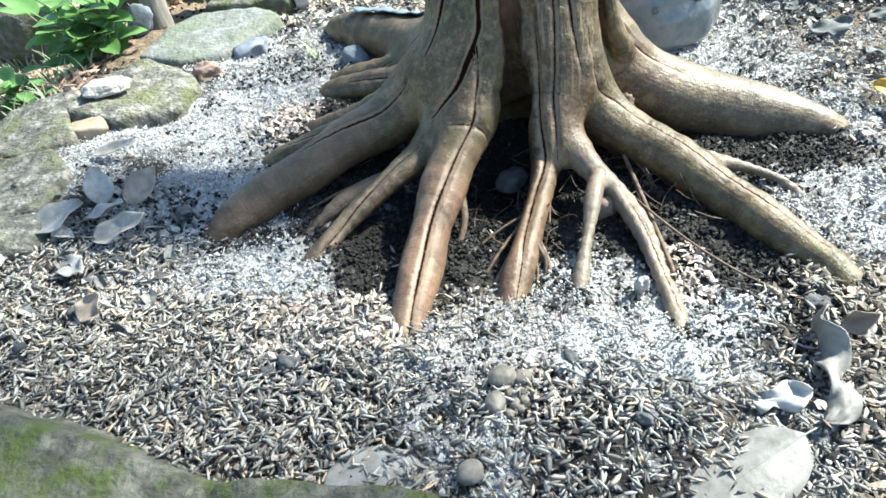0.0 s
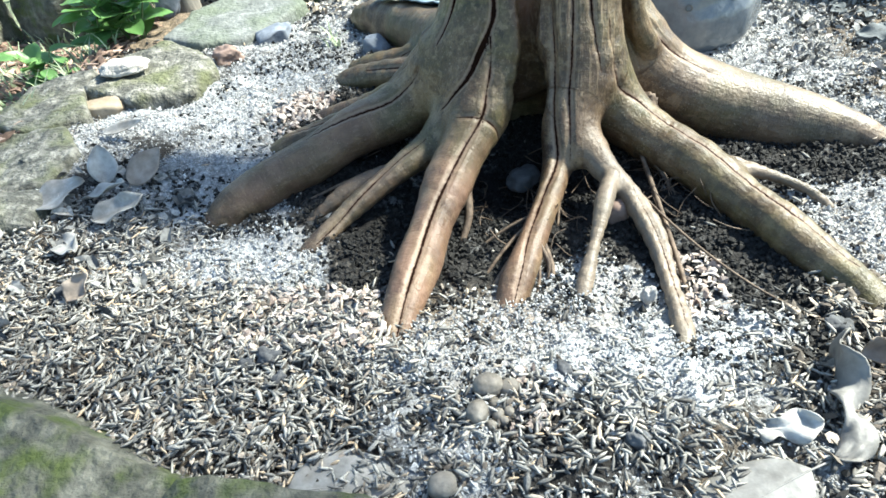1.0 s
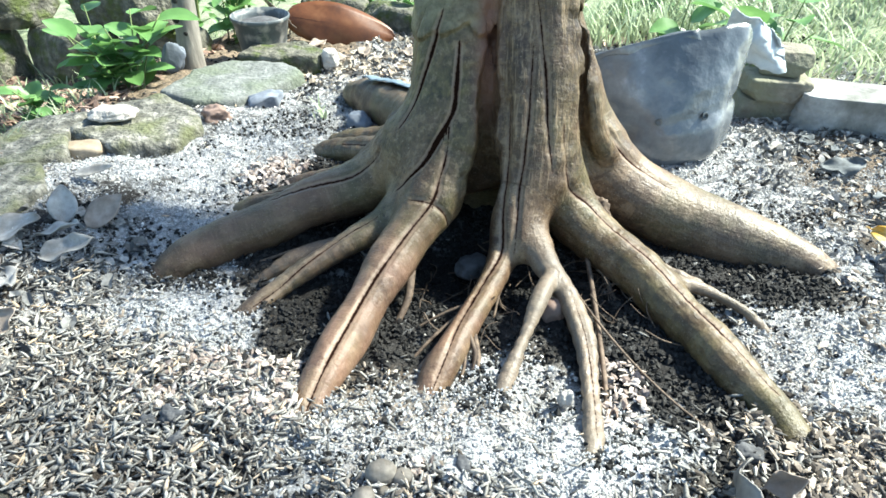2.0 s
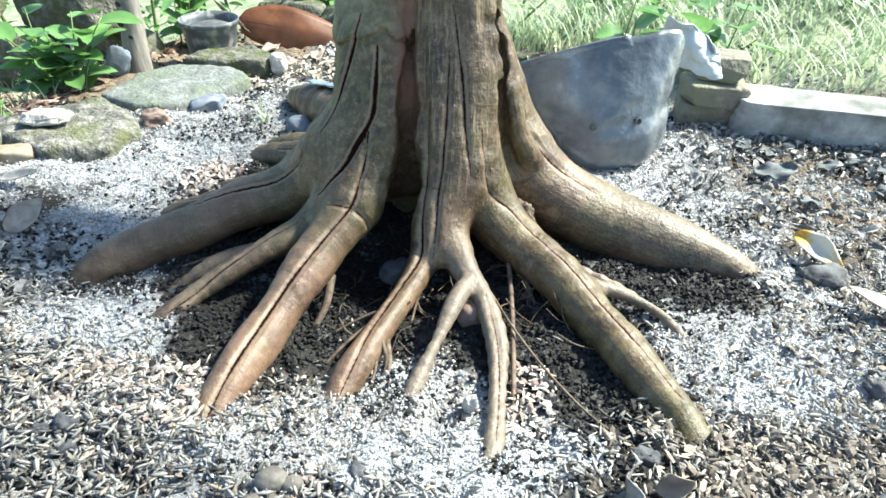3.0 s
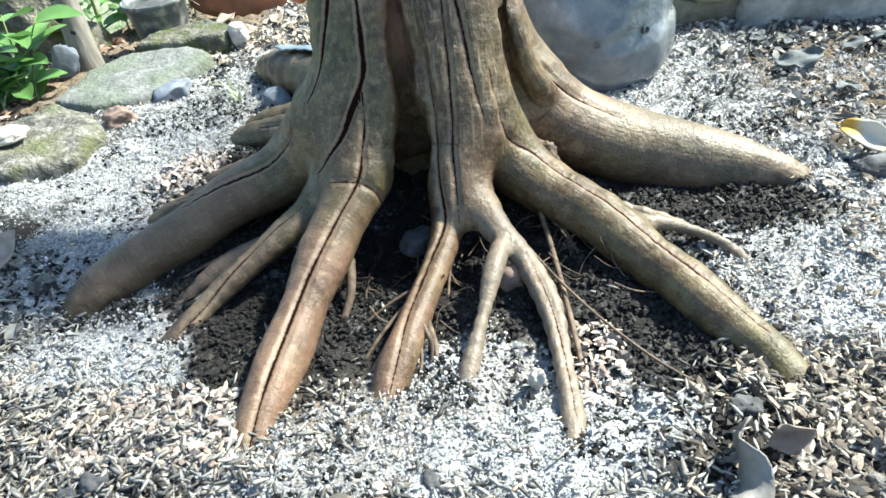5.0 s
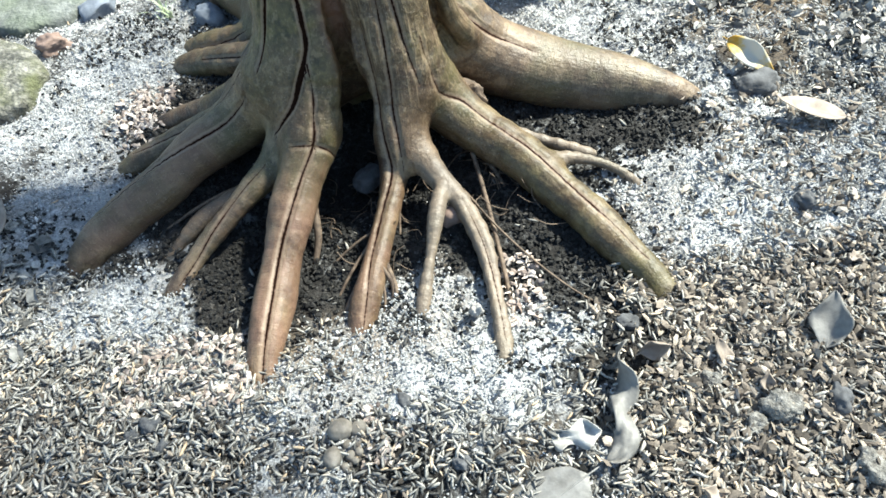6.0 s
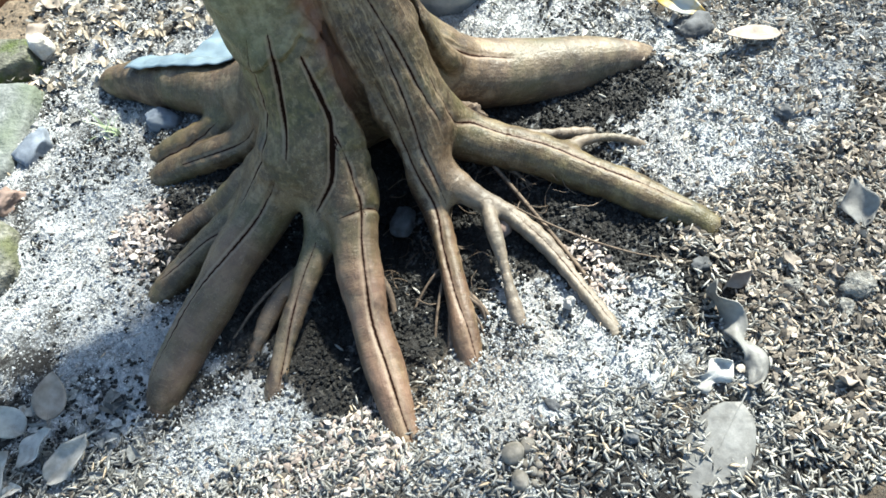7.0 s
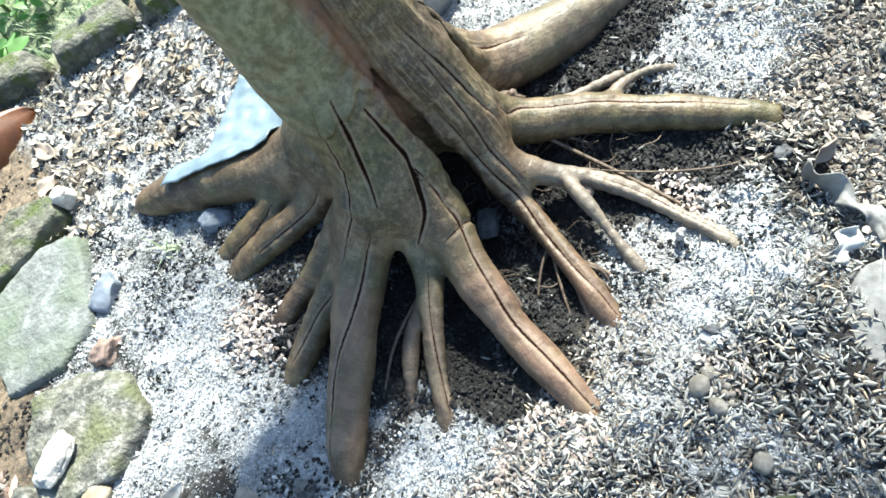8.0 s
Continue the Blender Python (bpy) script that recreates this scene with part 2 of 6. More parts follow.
def ground_material():
    """Burnt husk bed: pale ash, grey and black char; the ash and litter fields say where each lies. The ash field also
    carries painted sun patches and root shade.
    """
    m = bpy.data.materials.new("ash_soil")
    m.use_nodes = True
    n, link = m.node_tree.nodes, m.node_tree.links.new
    bsdf = n["Principled BSDF"]
    bsdf.inputs["Roughness"].default_value = 0.95
    geo = n.new("ShaderNodeNewGeometry")

    def noise_tex(scale, detail):
        t = n.new("ShaderNodeTexNoise")
        t.inputs["Scale"].default_value, t.inputs["Detail"].default_value = scale, detail
        t.inputs["Roughness"].default_value = 0.65
        link(geo.outputs["Position"], t.inputs["Vector"])
        return t.outputs["Fac"]

    def attribute(name):
        a = n.new("ShaderNodeAttribute")
        a.attribute_name = name
        return a.outputs["Fac"]

    ramp = n.new("ShaderNodeValToRGB")
    el = ramp.color_ramp.elements
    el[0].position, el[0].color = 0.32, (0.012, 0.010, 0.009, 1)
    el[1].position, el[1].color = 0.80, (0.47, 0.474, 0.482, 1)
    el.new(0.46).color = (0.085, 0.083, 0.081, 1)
    el.new(0.60).color = (0.26, 0.261, 0.265, 1)
    add = n.new("ShaderNodeMath")
    add.operation = "MULTIPLY_ADD"
    link(attribute("ash"), add.inputs[0])
    add.inputs[1].default_value = 0.50
    link(noise_tex(230, 6), add.inputs[2])
    sub = n.new("ShaderNodeMath")
    sub.operation = "SUBTRACT"
    link(add.outputs[0], sub.inputs[0])
    sub.inputs[1].default_value = 0.22
    link(sub.outputs[0], ramp.inputs[0])
    brown = n.new("ShaderNodeMix")
    brown.data_type = "RGBA"
    link(attribute("litter"), brown.inputs[0])
    link(ramp.outputs[0], brown.inputs[6])
    r2 = n.new("ShaderNodeValToRGB")
    r2.color_ramp.elements[0].position, r2.color_ramp.elements[0].color = 0.35, (0.06, 0.048, 0.036, 1)
    r2.color_ramp.elements[1].position, r2.color_ramp.elements[1].color = 0.68, (0.27, 0.20, 0.135, 1)
    link(noise_tex(150, 6), r2.inputs[0])
    link(r2.outputs[0], brown.inputs[7])
    green = n.new("ShaderNodeMix")
    green.data_type = "RGBA"
    link(attribute("turf"), green.inputs[0])
    link(brown.outputs[2], green.inputs[6])
    r3 = n.new("ShaderNodeValToRGB")
    r3.color_ramp.elements[0].position, r3.color_ramp.elements[0].color = 0.35, (0.12, 0.142, 0.08, 1)
    r3.color_ramp.elements[1].position, r3.color_ramp.elements[1].color = 0.7, (0.29, 0.315, 0.21, 1)
    link(noise_tex(30, 6), r3.inputs[0])
    link(r3.outputs[0], green.inputs[7])
    link(green.outputs[2], bsdf.inputs["Base Color"])
    bp = n.new("ShaderNodeBump")
    bp.inputs["Strength"].default_value, bp.inputs["Distance"].default_value = 0.9, 0.004
    link(noise_tex(420, 6), bp.inputs["Height"])
    link(bp.outputs[0], bsdf.inputs["Normal"])
    return m


BARK = bark_material()
GROUND = ground_material()
HUSK = piece_material("husk", ((0.0, (0.075, 0.070, 0.064)), (0.3, (0.17, 0.161, 0.147)), (0.55, (0.265, 0.252, 0.228)), (0.88, (0.43, 0.405, 0.362)), (1.0, (0.50, 0.37, 0.24))))
ASH = piece_material("ash_grain", ((0.0, (0.22, 0.219, 0.215)), (0.3, (0.32, 0.32, 0.318)), (0.7, (0.42, 0.42, 0.418)), (0.94, (0.50, 0.50, 0.50)), (1.0, (0.44, 0.38, 0.32))))
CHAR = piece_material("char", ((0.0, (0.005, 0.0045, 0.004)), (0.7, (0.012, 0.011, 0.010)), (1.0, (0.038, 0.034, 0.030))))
PINKISH = piece_material("pinkish_flake", ((0.0, (0.20, 0.15, 0.125)), (0.5, (0.40, 0.33, 0.285)), (1.0, (0.60, 0.53, 0.475))))
RUSTY = piece_material("rusty_fibre", ((0.0, (0.10, 0.062, 0.045)), (0.6, (0.26, 0.17, 0.125)), (1.0, (0.44, 0.33, 0.27))))
MOSSY = material("mossy_stone", ((0.32, (0.035, 0.034, 0.026)), (0.5, (0.085, 0.082, 0.062)), (0.7, (0.19, 0.18, 0.14))), 70, second=(38, (0.054, 0.070, 0.013), 0.48, 0.64), bump=1.0, bump_size=0.005)
STONE = material("weathered_stone", ((0.3, (0.035, 0.034, 0.028)), (0.48, (0.105, 0.100, 0.082)), (0.68, (0.29, 0.275, 0.235))), 85, second=(18, (0.10, 0.105, 0.05), 0.48, 0.64), bump=1.0, bump_size=0.005)
SLAB = material("pale_slab", ((0.3, (0.075, 0.080, 0.074)), (0.52, (0.135, 0.142, 0.133)), (0.70, (0.22, 0.226, 0.215))), 75, second=(14, (0.10, 0.115, 0.085), 0.48, 0.66), bump=0.8, bump_size=0.004)
BRICK = material("old_brick", ((0.3, (0.10, 0.085, 0.062)), (0.6, (0.21, 0.185, 0.145)), (0.8, (0.36, 0.33, 0.28))), 55, second=(22, (0.17, 0.165, 0.11), 0.40, 0.58), bump=0.9, bump_size=0.004)
CONCRETE = material("concrete", ((0.3, (0.17, 0.17, 0.165)), (0.6, (0.33, 0.33, 0.32)), (0.8, (0.48, 0.475, 0.46))), 45, second=(14, (0.085, 0.085, 0.07), 0.50, 0.70), bump=0.8, bump_size=0.003)
BLUE_STONE = material("blue_grey_stone", ((0.35, (0.10, 0.115, 0.14)), (0.7, (0.20, 0.22, 0.26))), 60, bump=0.3)
DARK_STONE = material("dark_stone", ((0.35, (0.035, 0.035, 0.037)), (0.7, (0.12, 0.12, 0.125))), 60, bump=0.6)
WHITE_STONE = material("white_stone", ((0.35, (0.32, 0.29, 0.26)), (0.7, (0.55, 0.52, 0.48))), 80, bump=0.9, bump_size=0.004)
RED_STONE = material("red_stone", ((0.35, (0.15, 0.10, 0.08)), (0.7, (0.28, 0.20, 0.165))), 60, bump=0.6)
GREY_LEAF = material("dry_grey_leaf", ((0.3, (0.17, 0.160, 0.145)), (0.5, (0.29, 0.275, 0.255)), (0.72, (0.45, 0.43, 0.405))), 90, rough=0.7, bump=0.4, bump_scale=160, bump_size=0.001, second=(35, (0.20, 0.17, 0.14), 0.55, 0.75), translucent=0.12)
BROWN_LEAF = material("dry_brown_leaf", ((0.3, (0.060, 0.021, 0.008)), (0.55, (0.14, 0.050, 0.017)), (0.8, (0.24, 0.11, 0.045))), 22, rough=0.45, bump=0.2, translucent=0.2)
TAN_LEAF = material("dry_tan_leaf", ((0.3, (0.18, 0.14, 0.105)), (0.55, (0.33, 0.27, 0.22)), (0.8, (0.46, 0.40, 0.34))), 70, rough=0.7, bump=0.4, bump_size=0.001, translucent=0.15)
YELLOW_LEAF = material("yellow_leaf", ((0.42, (0.55, 0.33, 0.045)), (0.50, (0.60, 0.46, 0.20)), (0.56, (0.60, 0.57, 0.50))), 28, rough=0.6, bump=0.2, translucent=0.3)
PLASTIC = material("grey_polybag", ((0.34, (0.055, 0.063, 0.072)), (0.50, (0.095, 0.108, 0.120)), (0.63, (0.20, 0.215, 0.228)), (0.74, (0.48, 0.495, 0.51))), 9, rough=0.20, coat=0.6, bump=0.6, bump_scale=11, bump_size=0.020, second=(55, (0.20, 0.205, 0.21), 0.62, 0.78))
SHEET = material("pale_blue_plastic", ((0.35, (0.105, 0.140, 0.168)), (0.7, (0.175, 0.222, 0.255))), 18, rough=0.42, bump=0.5, bump_scale=40, bump_size=0.004, second=(60, (0.16, 0.18, 0.20), 0.66, 0.74))
FLAP = material("white_plastic", ((0.35, (0.36, 0.40, 0.43)), (0.7, (0.55, 0.59, 0.62))), 30, rough=0.35, bump=0.6, bump_scale=45, bump_size=0.004)
POT = material("dark_plastic_pot", ((0.35, (0.05, 0.06, 0.065)), (0.7, (0.11, 0.125, 0.13))), 25, rough=0.5, bump=0.3, second=(60, (0.28, 0.27, 0.25), 0.50, 0.66))
NUT = material("round_pod", ((0.35, (0.10, 0.085, 0.068)), (0.6, (0.20, 0.175, 0.145)), (0.75, (0.30, 0.27, 0.23))), 110, rough=0.7, bump=0.4, bump_size=0.0008)
WOOD = material("grey_dead_wood", ((0.35, (0.11, 0.10, 0.085)), (0.6, (0.22, 0.20, 0.17)), (0.75, (0.34, 0.32, 0.28))), 70, stretch=(1, 1, 0.25), bump=0.6, bump_size=0.002)
ROOTLET = material("rootlet", ((0.35, (0.055, 0.036, 0.024)), (0.7, (0.18, 0.13, 0.09))), 160, rough=0.8, bump=0.2)
LEAF = material("fresh_leaf", ((0.3, (0.085, 0.18, 0.050)), (0.6, (0.15, 0.28, 0.090)), (0.8, (0.24, 0.37, 0.14))), 25, rough=0.42, bump=0.25, bump_scale=120, bump_size=0.001, spread=0.35, translucent=0.35)
GRASS = material("grass_blade", ((0.3, (0.24, 0.31, 0.17)), (0.7, (0.46, 0.52, 0.34))), 12, rough=0.5, bump=0, spread=0.35, translucent=0.35)
STEM = material("green_stem", ((0.35, (0.09, 0.13, 0.035)), (0.7, (0.17, 0.20, 0.07))), 50, rough=0.6, bump=0.2)
PALE_LEAF = material("bleached_leaf", ((0.3, (0.25, 0.235, 0.215)), (0.5, (0.40, 0.385, 0.36)), (0.75, (0.56, 0.545, 0.52))), 80, rough=0.7, bump=0.6, bump_scale=140, bump_size=0.0015, second=(50, (0.22, 0.19, 0.16), 0.58, 0.76), translucent=0.15)
SILVER_LEAF = material("silvery_leaf", ((0.3, (0.11, 0.103, 0.094)), (0.5, (0.19, 0.181, 0.169)), (0.75, (0.29, 0.28, 0.265))), 60, rough=0.6, bump=0.6, bump_scale=140, bump_size=0.0015, second=(45, (0.13, 0.12, 0.105), 0.64, 0.85), translucent=0.12)
DARK_LEAF = material("dark_wet_leaf", ((0.3, (0.045, 0.050, 0.052)), (0.5, (0.10, 0.11, 0.115)), (0.72, (0.20, 0.21, 0.212))), 70, rough=0.85, bump=0.6, bump_scale=120, bump_size=0.002, translucent=0.08)
CLOD = material("soil_clod", ((0.32, (0.06, 0.054, 0.047)), (0.5, (0.15, 0.14, 0.125)), (0.68, (0.30, 0.285, 0.26))), 220, bump=1.0, bump_scale=400, bump_size=0.003)

# ---- building helpers ----
def mesh_of(name, verts, faces, mat, smooth=True):
    me = bpy.data.meshes.new(name)
    me.from_pydata([tuple(map(float, v)) for v in verts], [], [tuple(map(int, f)) for f in faces])
    me.materials.append(mat)
    if smooth:
        me.polygons.foreach_set("use_smooth", np.ones(len(me.polygons), bool))
    me.update()
    return me


def thing(name, label, category, group="", kind="", at=(0, 0, 0)):
    ob = new(name)
    ob.location = at
    ob.empty_display_size = 0.02
    return tagged(ob, label, category, group, kind)


def child(ob, parent, label=""):
    """Parents ob so that its mesh, given in world metres, stays where it is."""
    ob.parent = parent
    p = parent
    at = Vector((0, 0, 0))
    while p is not None:
        at += p.location
        p = p.parent
    ob.location = -at
    return tagged(ob, label)


def part(name, verts, faces, mat, parent, label="", smooth=True):
    return child(new(name, mesh_of(name, verts, faces, mat, smooth)), parent, label)


def solo(name, verts, faces, mat, label, category, group="", kind="", smooth=True):
    return tagged(new(name, mesh_of(name, verts, faces, mat, smooth)), label, category, group, kind)


def lattice(ix, iy, seed):
    h = (ix.astype(np.int64) * 374761393 + iy.astype(np.int64) * 668265263 + seed * 974711) & 0x7FFFFFFF
    h = ((h ^ (h >> 13)) * 1274126177) & 0x7FFFFFFF
    return ((h ^ (h >> 16)) & 0xFFFF) / 65535.0


def field_noise(x, y, scale, seed=0):
    """Smooth value noise, 0 to 1, over numpy arrays."""
    u, v = np.asarray(x, float) * scale, np.asarray(y, float) * scale
    iu, iv = np.floor(u), np.floor(v)
    fu, fv = u - iu, v - iv
    fu, fv = fu * fu * (3 - 2 * fu), fv * fv * (3 - 2 * fv)
    a, b = lattice(iu, iv, seed), lattice(iu + 1, iv, seed)
    c, d = lattice(iu, iv + 1, seed), lattice(iu + 1, iv + 1, seed)
    return (a * (1 - fu) + b * fu) * (1 - fv) + (c * (1 - fu) + d * fu) * fv


def ease(v, lo, hi):
    t = np.clip((np.asarray(v, float) - lo) / (hi - lo), 0, 1)
    return t * t * (3 - 2 * t)


def ground_base(x, y):
    """Height of the bed without its fine grain."""
    z = -0.016 + 0.020 * ease(0.40 - np.asarray(y), 0.0, 0.17) + 0.018 * ease(-np.asarray(x), 0.22, 0.38) * ease(0.66 - np.asarray(y), 0, 0.12)
    z = z - 0.010 * ease(np.asarray(y), 0.72, 0.95) * ease(0.05 - np.asarray(x), -0.1, 0.1)
    z = z - 0.026 * ease(np.asarray(y), 0.92, 1.22) * ease(0.25 - np.asarray(x), 0, 0.25)
    z = z - 0.08 * ease(np.asarray(y), 1.30, 1.50) * ease(0.35 - np.asarray(x), 0, 0.1)
    z = z - 0.05 * ease(-np.asarray(x), 0.50, 0.62)
    z = z - 0.030 * np.exp(-(((np.asarray(x) - 0.02) / 0.055) ** 2 + ((np.asarray(y) - 0.515) / 0.055) ** 2))
    z = z - 0.014 * np.exp(-(((np.asarray(x) + 0.075) / 0.035) ** 2 + ((np.asarray(y) - 0.455) / 0.045) ** 2))
    return z + 0.010 * (field_noise(x, y, 9, 3) - 0.5) * 0.9


def ground_at(x, y):
    return float(ground_base(np.array([x]), np.array([y]))[0])


def tube(knots, sides=8, steps=5, cap=True):
    """Verts and faces of a round tube through knots of (x, y, z, radius)."""
    line = smooth_line(np.array(knots, float), steps)
    verts, faces = [], []
    up = np.array((0.31, 0.17, 0.93))
    for i, p in enumerate(line):
        d = line[min(i + 1, len(line) - 1), :3] - line[max(i - 1, 0), :3]
        d = d / (np.linalg.norm(d) + 1e-9)
        a = np.cross(d, up)
        a = a / (np.linalg.norm(a) + 1e-9)
        b = np.cross(a, d)
        for k in range(sides):
            w = 2 * math.pi * k / sides
            verts.append(p[:3] + p[3] * (math.cos(w) * a + math.sin(w) * b))
    for i in range(len(line) - 1):
        for k in range(sides):
            q = (k + 1) % sides
            faces.append((i * sides + k, i * sides + q, (i + 1) * sides + q, (i + 1) * sides + k))
    if cap:
        faces.append(tuple(range(sides - 1, -1, -1)))
        faces.append(tuple(range((len(line) - 1) * sides, len(line) * sides)))
    return verts, faces


def stone_shape(size, power=4.0, rough=0.06, seed=0, level=4, chips=0):
    """A worn block: a ball pressed towards a box (higher power: squarer), with dents and chips."""
    bm = bmesh.new()
    bmesh.ops.create_icosphere(bm, subdivisions=level, radius=1.0)
    sx, sy, sz = size
    off = Vector((seed * 3.7, seed * 1.9, seed * 5.3))
    rng = random.Random(seed * 7 + 1)
    cuts = []
    for _ in range(chips):
        d = Vector((rng.gauss(0, 1), rng.gauss(0, 1), rng.gauss(0, 0.7))).normalized()
        cuts.append((d, (abs(d.x) + abs(d.y) + abs(d.z)) * rng.uniform(0.60, 0.78)))
    verts = []
    for v in bm.verts:
        p = v.co
        k = (abs(p.x) ** power + abs(p.y) ** power + abs(p.z) ** power) ** (-1 / power)
        q = p * k
        for d, reach in cuts:
            over = q.dot(d) - reach
            if over > 0:
                q = q - d * over
        big = noise.noise(q * 1.3 + off)
        small = noise.noise(q * 4.5 + off) * 0.45 + noise.noise(q * 11 + off) * 0.30 + noise.noise(q * 26 + off) * 0.16
        f = 1 + rough * (1.6 * big + small)
        verts.append((q.x * sx * f / 2, q.y * sy * f / 2, q.z * sz * f / 2))
    faces = [[v.index for v in f.verts] for f in bm.faces]
    bm.free()
    return verts, faces


def placed(verts, m):
    return [tuple(m @ Vector(v)) for v in verts]


def lay_stone(name, label, category, at, size, turn, mat, power=4.0, rough=0.06, seed=0, tilt=(0, 0), level=4, group="", sink=0.0, chips=9):
    verts, faces = stone_shape(size, power, rough, seed, level, chips)
    ob = solo(name, verts, faces, mat, label, category, group)
    ob.matrix_world = pose(at[0], at[1], at[2] - sink, tilt[0], tilt[1], turn)
    return ob


def leaf_shape(length, width, fold=0.2, curl=0.0, twist=0.0, wave=0.0, point=1.0, seed=0, nu=22, nv=8, notch=0.0):
    """A leaf blade along +x from its stalk: outline, fold at the midrib, curl along its length, wavy rim."""
    verts, faces = [], []
    rnd = random.Random(seed)
    ph = rnd.uniform(0, 6.28)
    ang, x, z = 0.0, 0.0, 0.0
    for i in range(nu + 1):
        u = i / nu
        w = width * 0.5 * (math.sin(math.pi * min(1, u ** 0.8)) ** (0.75 * point)) + width * 0.012
        w *= 1 + notch * math.sin(9 * u + ph) * 0.5
        ang = curl * (u - 0.1)
        if i:
            x += length / nu * math.cos(ang)
            z += length / nu * math.sin(ang)
        tw = twist * (u - 0.3)
        for j in range(nv + 1):
            s = j / nv * 2 - 1
            y = w * s
            h = abs(s) ** 1.3 * w * fold + wave * math.sin(11 * u + ph + 2.2 * s) * abs(s) * width
            yy, hh = y * math.cos(tw) - h * math.sin(tw), y * math.sin(tw) + h * math.cos(tw)
            verts.append((x - hh * math.sin(ang), yy, z + hh * math.cos(ang)))
    for i in range(nu):
        for j in range(nv):
            a = i * (nv + 1) + j
            faces.append((a, a + 1, a + nv + 2, a + nv + 1))
    return verts, faces


def thicken(ob, metres):
    mod = ob.modifiers.new("thickness", "SOLIDIFY")
    mod.thickness, mod.offset = metres, 0
    return ob


def slab(name, label, corners, top, thick, mat, seed, group="", dip=(0.0, 0.0)):
    """A broken flat stone: straight-sided outline, rough top, chipped rim and steep sides."""
    c = np.array(corners, float)
    mid = c.mean(0)
    verts, faces, n = [], [], 72
    off = Vector((seed * 1.7, seed * 2.3, 0.5))
    rims = []
    for k in range(n):
        d = np.array((math.cos(2 * math.pi * k / n), math.sin(2 * math.pi * k / n)))
        reach = 0.02
        for a, b in zip(c, np.roll(c, -1, 0)):
            e = b - a
            den = d[0] * e[1] - d[1] * e[0]
            if abs(den) > 1e-9:
                w = a - mid
                t, u = (w[0] * e[1] - w[1] * e[0]) / den, (w[0] * d[1] - w[1] * d[0]) / den
                if t > 0 and -1e-6 <= u <= 1 + 1e-6:
                    reach = max(reach, t)
        rims.append((d, reach))
    rings = [(f, 0.0) for f in np.linspace(0.06, 0.90, 13)] + [(0.955, -0.001), (0.985, -0.004), (1.0, -0.010), (1.015, -0.5 * thick), (1.03, -thick)]
    for f, drop in rings:
        for d, reach in rims:
            q = d * reach * f
            p3 = Vector((q[0] * 30, q[1] * 30, drop * 30)) + off
            rag = 0.05 * noise.noise(p3 * 1.1) + 0.035 * noise.noise(p3 * 3.1)
            chip = -0.006 * max(0.0, noise.noise(p3 * 0.8 + Vector((9, 1, 2))) - 0.15) * (f > 0.8)
            q = q * (1 + rag * f)
            z = drop + chip + 0.0035 * noise.noise(p3 * 0.7) + 0.0022 * noise.noise(p3 * 2.6) + 0.0010 * noise.noise(p3 * 7.0) + dip[0] * q[0] + dip[1] * q[1]
            verts.append((q[0], q[1], z))
    for r in range(len(rings) - 1):
        for k in range(n):
            e = (k + 1) % n
            faces.append((r * n + k, (r + 1) * n + k, (r + 1) * n + e, r * n + e))
    faces.append(tuple(range(n)))
    ob = solo(name, verts, faces, mat, label, "stone", group)
    ob.matrix_world = pose(mid[0], mid[1], top)
    return ob

# ---- the tree's solid: trunk and roots as one smooth field, cut apart into parts ----
VOX = 0.0017
BOX_LO, BOX_HI = np.array((-0.275, 0.285, -0.05)), np.array((0.385, 0.955, 0.345))
TRUNK_X, TRUNK_Y = 0.0414, 0.6167


STEMS = []     # (part index, blend width, knots of x, y, z, radius)
CUTS = []      # (radius at start, radius at end, knots)
CRACKS = []    # (half width, knots)


def limb(index, blend, *knots):
    STEMS.append((index, blend, np.array(knots, float)))


def hollow(blend, *knots):
    CUTS.append((blend, np.array(knots, float)))


def crack(width, *knots):
    CRACKS.append((width, smooth_line(np.array(knots, float), 5)))


def smooth_line(k, steps):
    """Catmull-Rom through the knots."""
    k = np.asarray(k, float)
    if len(k) < 3:
        return k
    p = np.vstack((2 * k[0] - k[1], k, 2 * k[-1] - k[-2]))
    out = []
    for i in range(len(k) - 1):
        a, b, c, d = p[i], p[i + 1], p[i + 2], p[i + 3]
        for u in np.linspace(0, 1, steps, endpoint=False):
            out.append(0.5 * (2 * b + (c - a) * u + (2 * a - 5 * b + 4 * c - d) * u * u + (3 * b - a - 3 * c + d) * u ** 3))
    out.append(k[-1])
    return np.array(out)


def cone_distance(px, py, pz, a, b):
    """Distance to a capsule whose radius runs from a[3] to b[3]."""
    d = b[:3] - a[:3]
    n = max(float(d @ d), 1e-12)
    t = np.clip(((px - a[0]) * d[0] + (py - a[1]) * d[1] + (pz - a[2]) * d[2]) / n, 0, 1)
    return np.sqrt((px - a[0] - d[0] * t) ** 2 + (py - a[1] - d[1] * t) ** 2 + (pz - a[2] - d[2] * t) ** 2) - (a[3] + (b[3] - a[3]) * t)


def smin(a, b, k):
    h = np.maximum(k - np.abs(a - b), 0) / k
    return np.minimum(a, b) - h * h * k * 0.25


def chain_distance(px, py, pz, knots, steps=3):
    line = smooth_line(knots, steps)
    best = None
    for a, b in zip(line[:-1], line[1:]):
        d = cone_distance(px, py, pz, a, b)
        best = d if best is None else smin(best, d, 0.004)
    return best


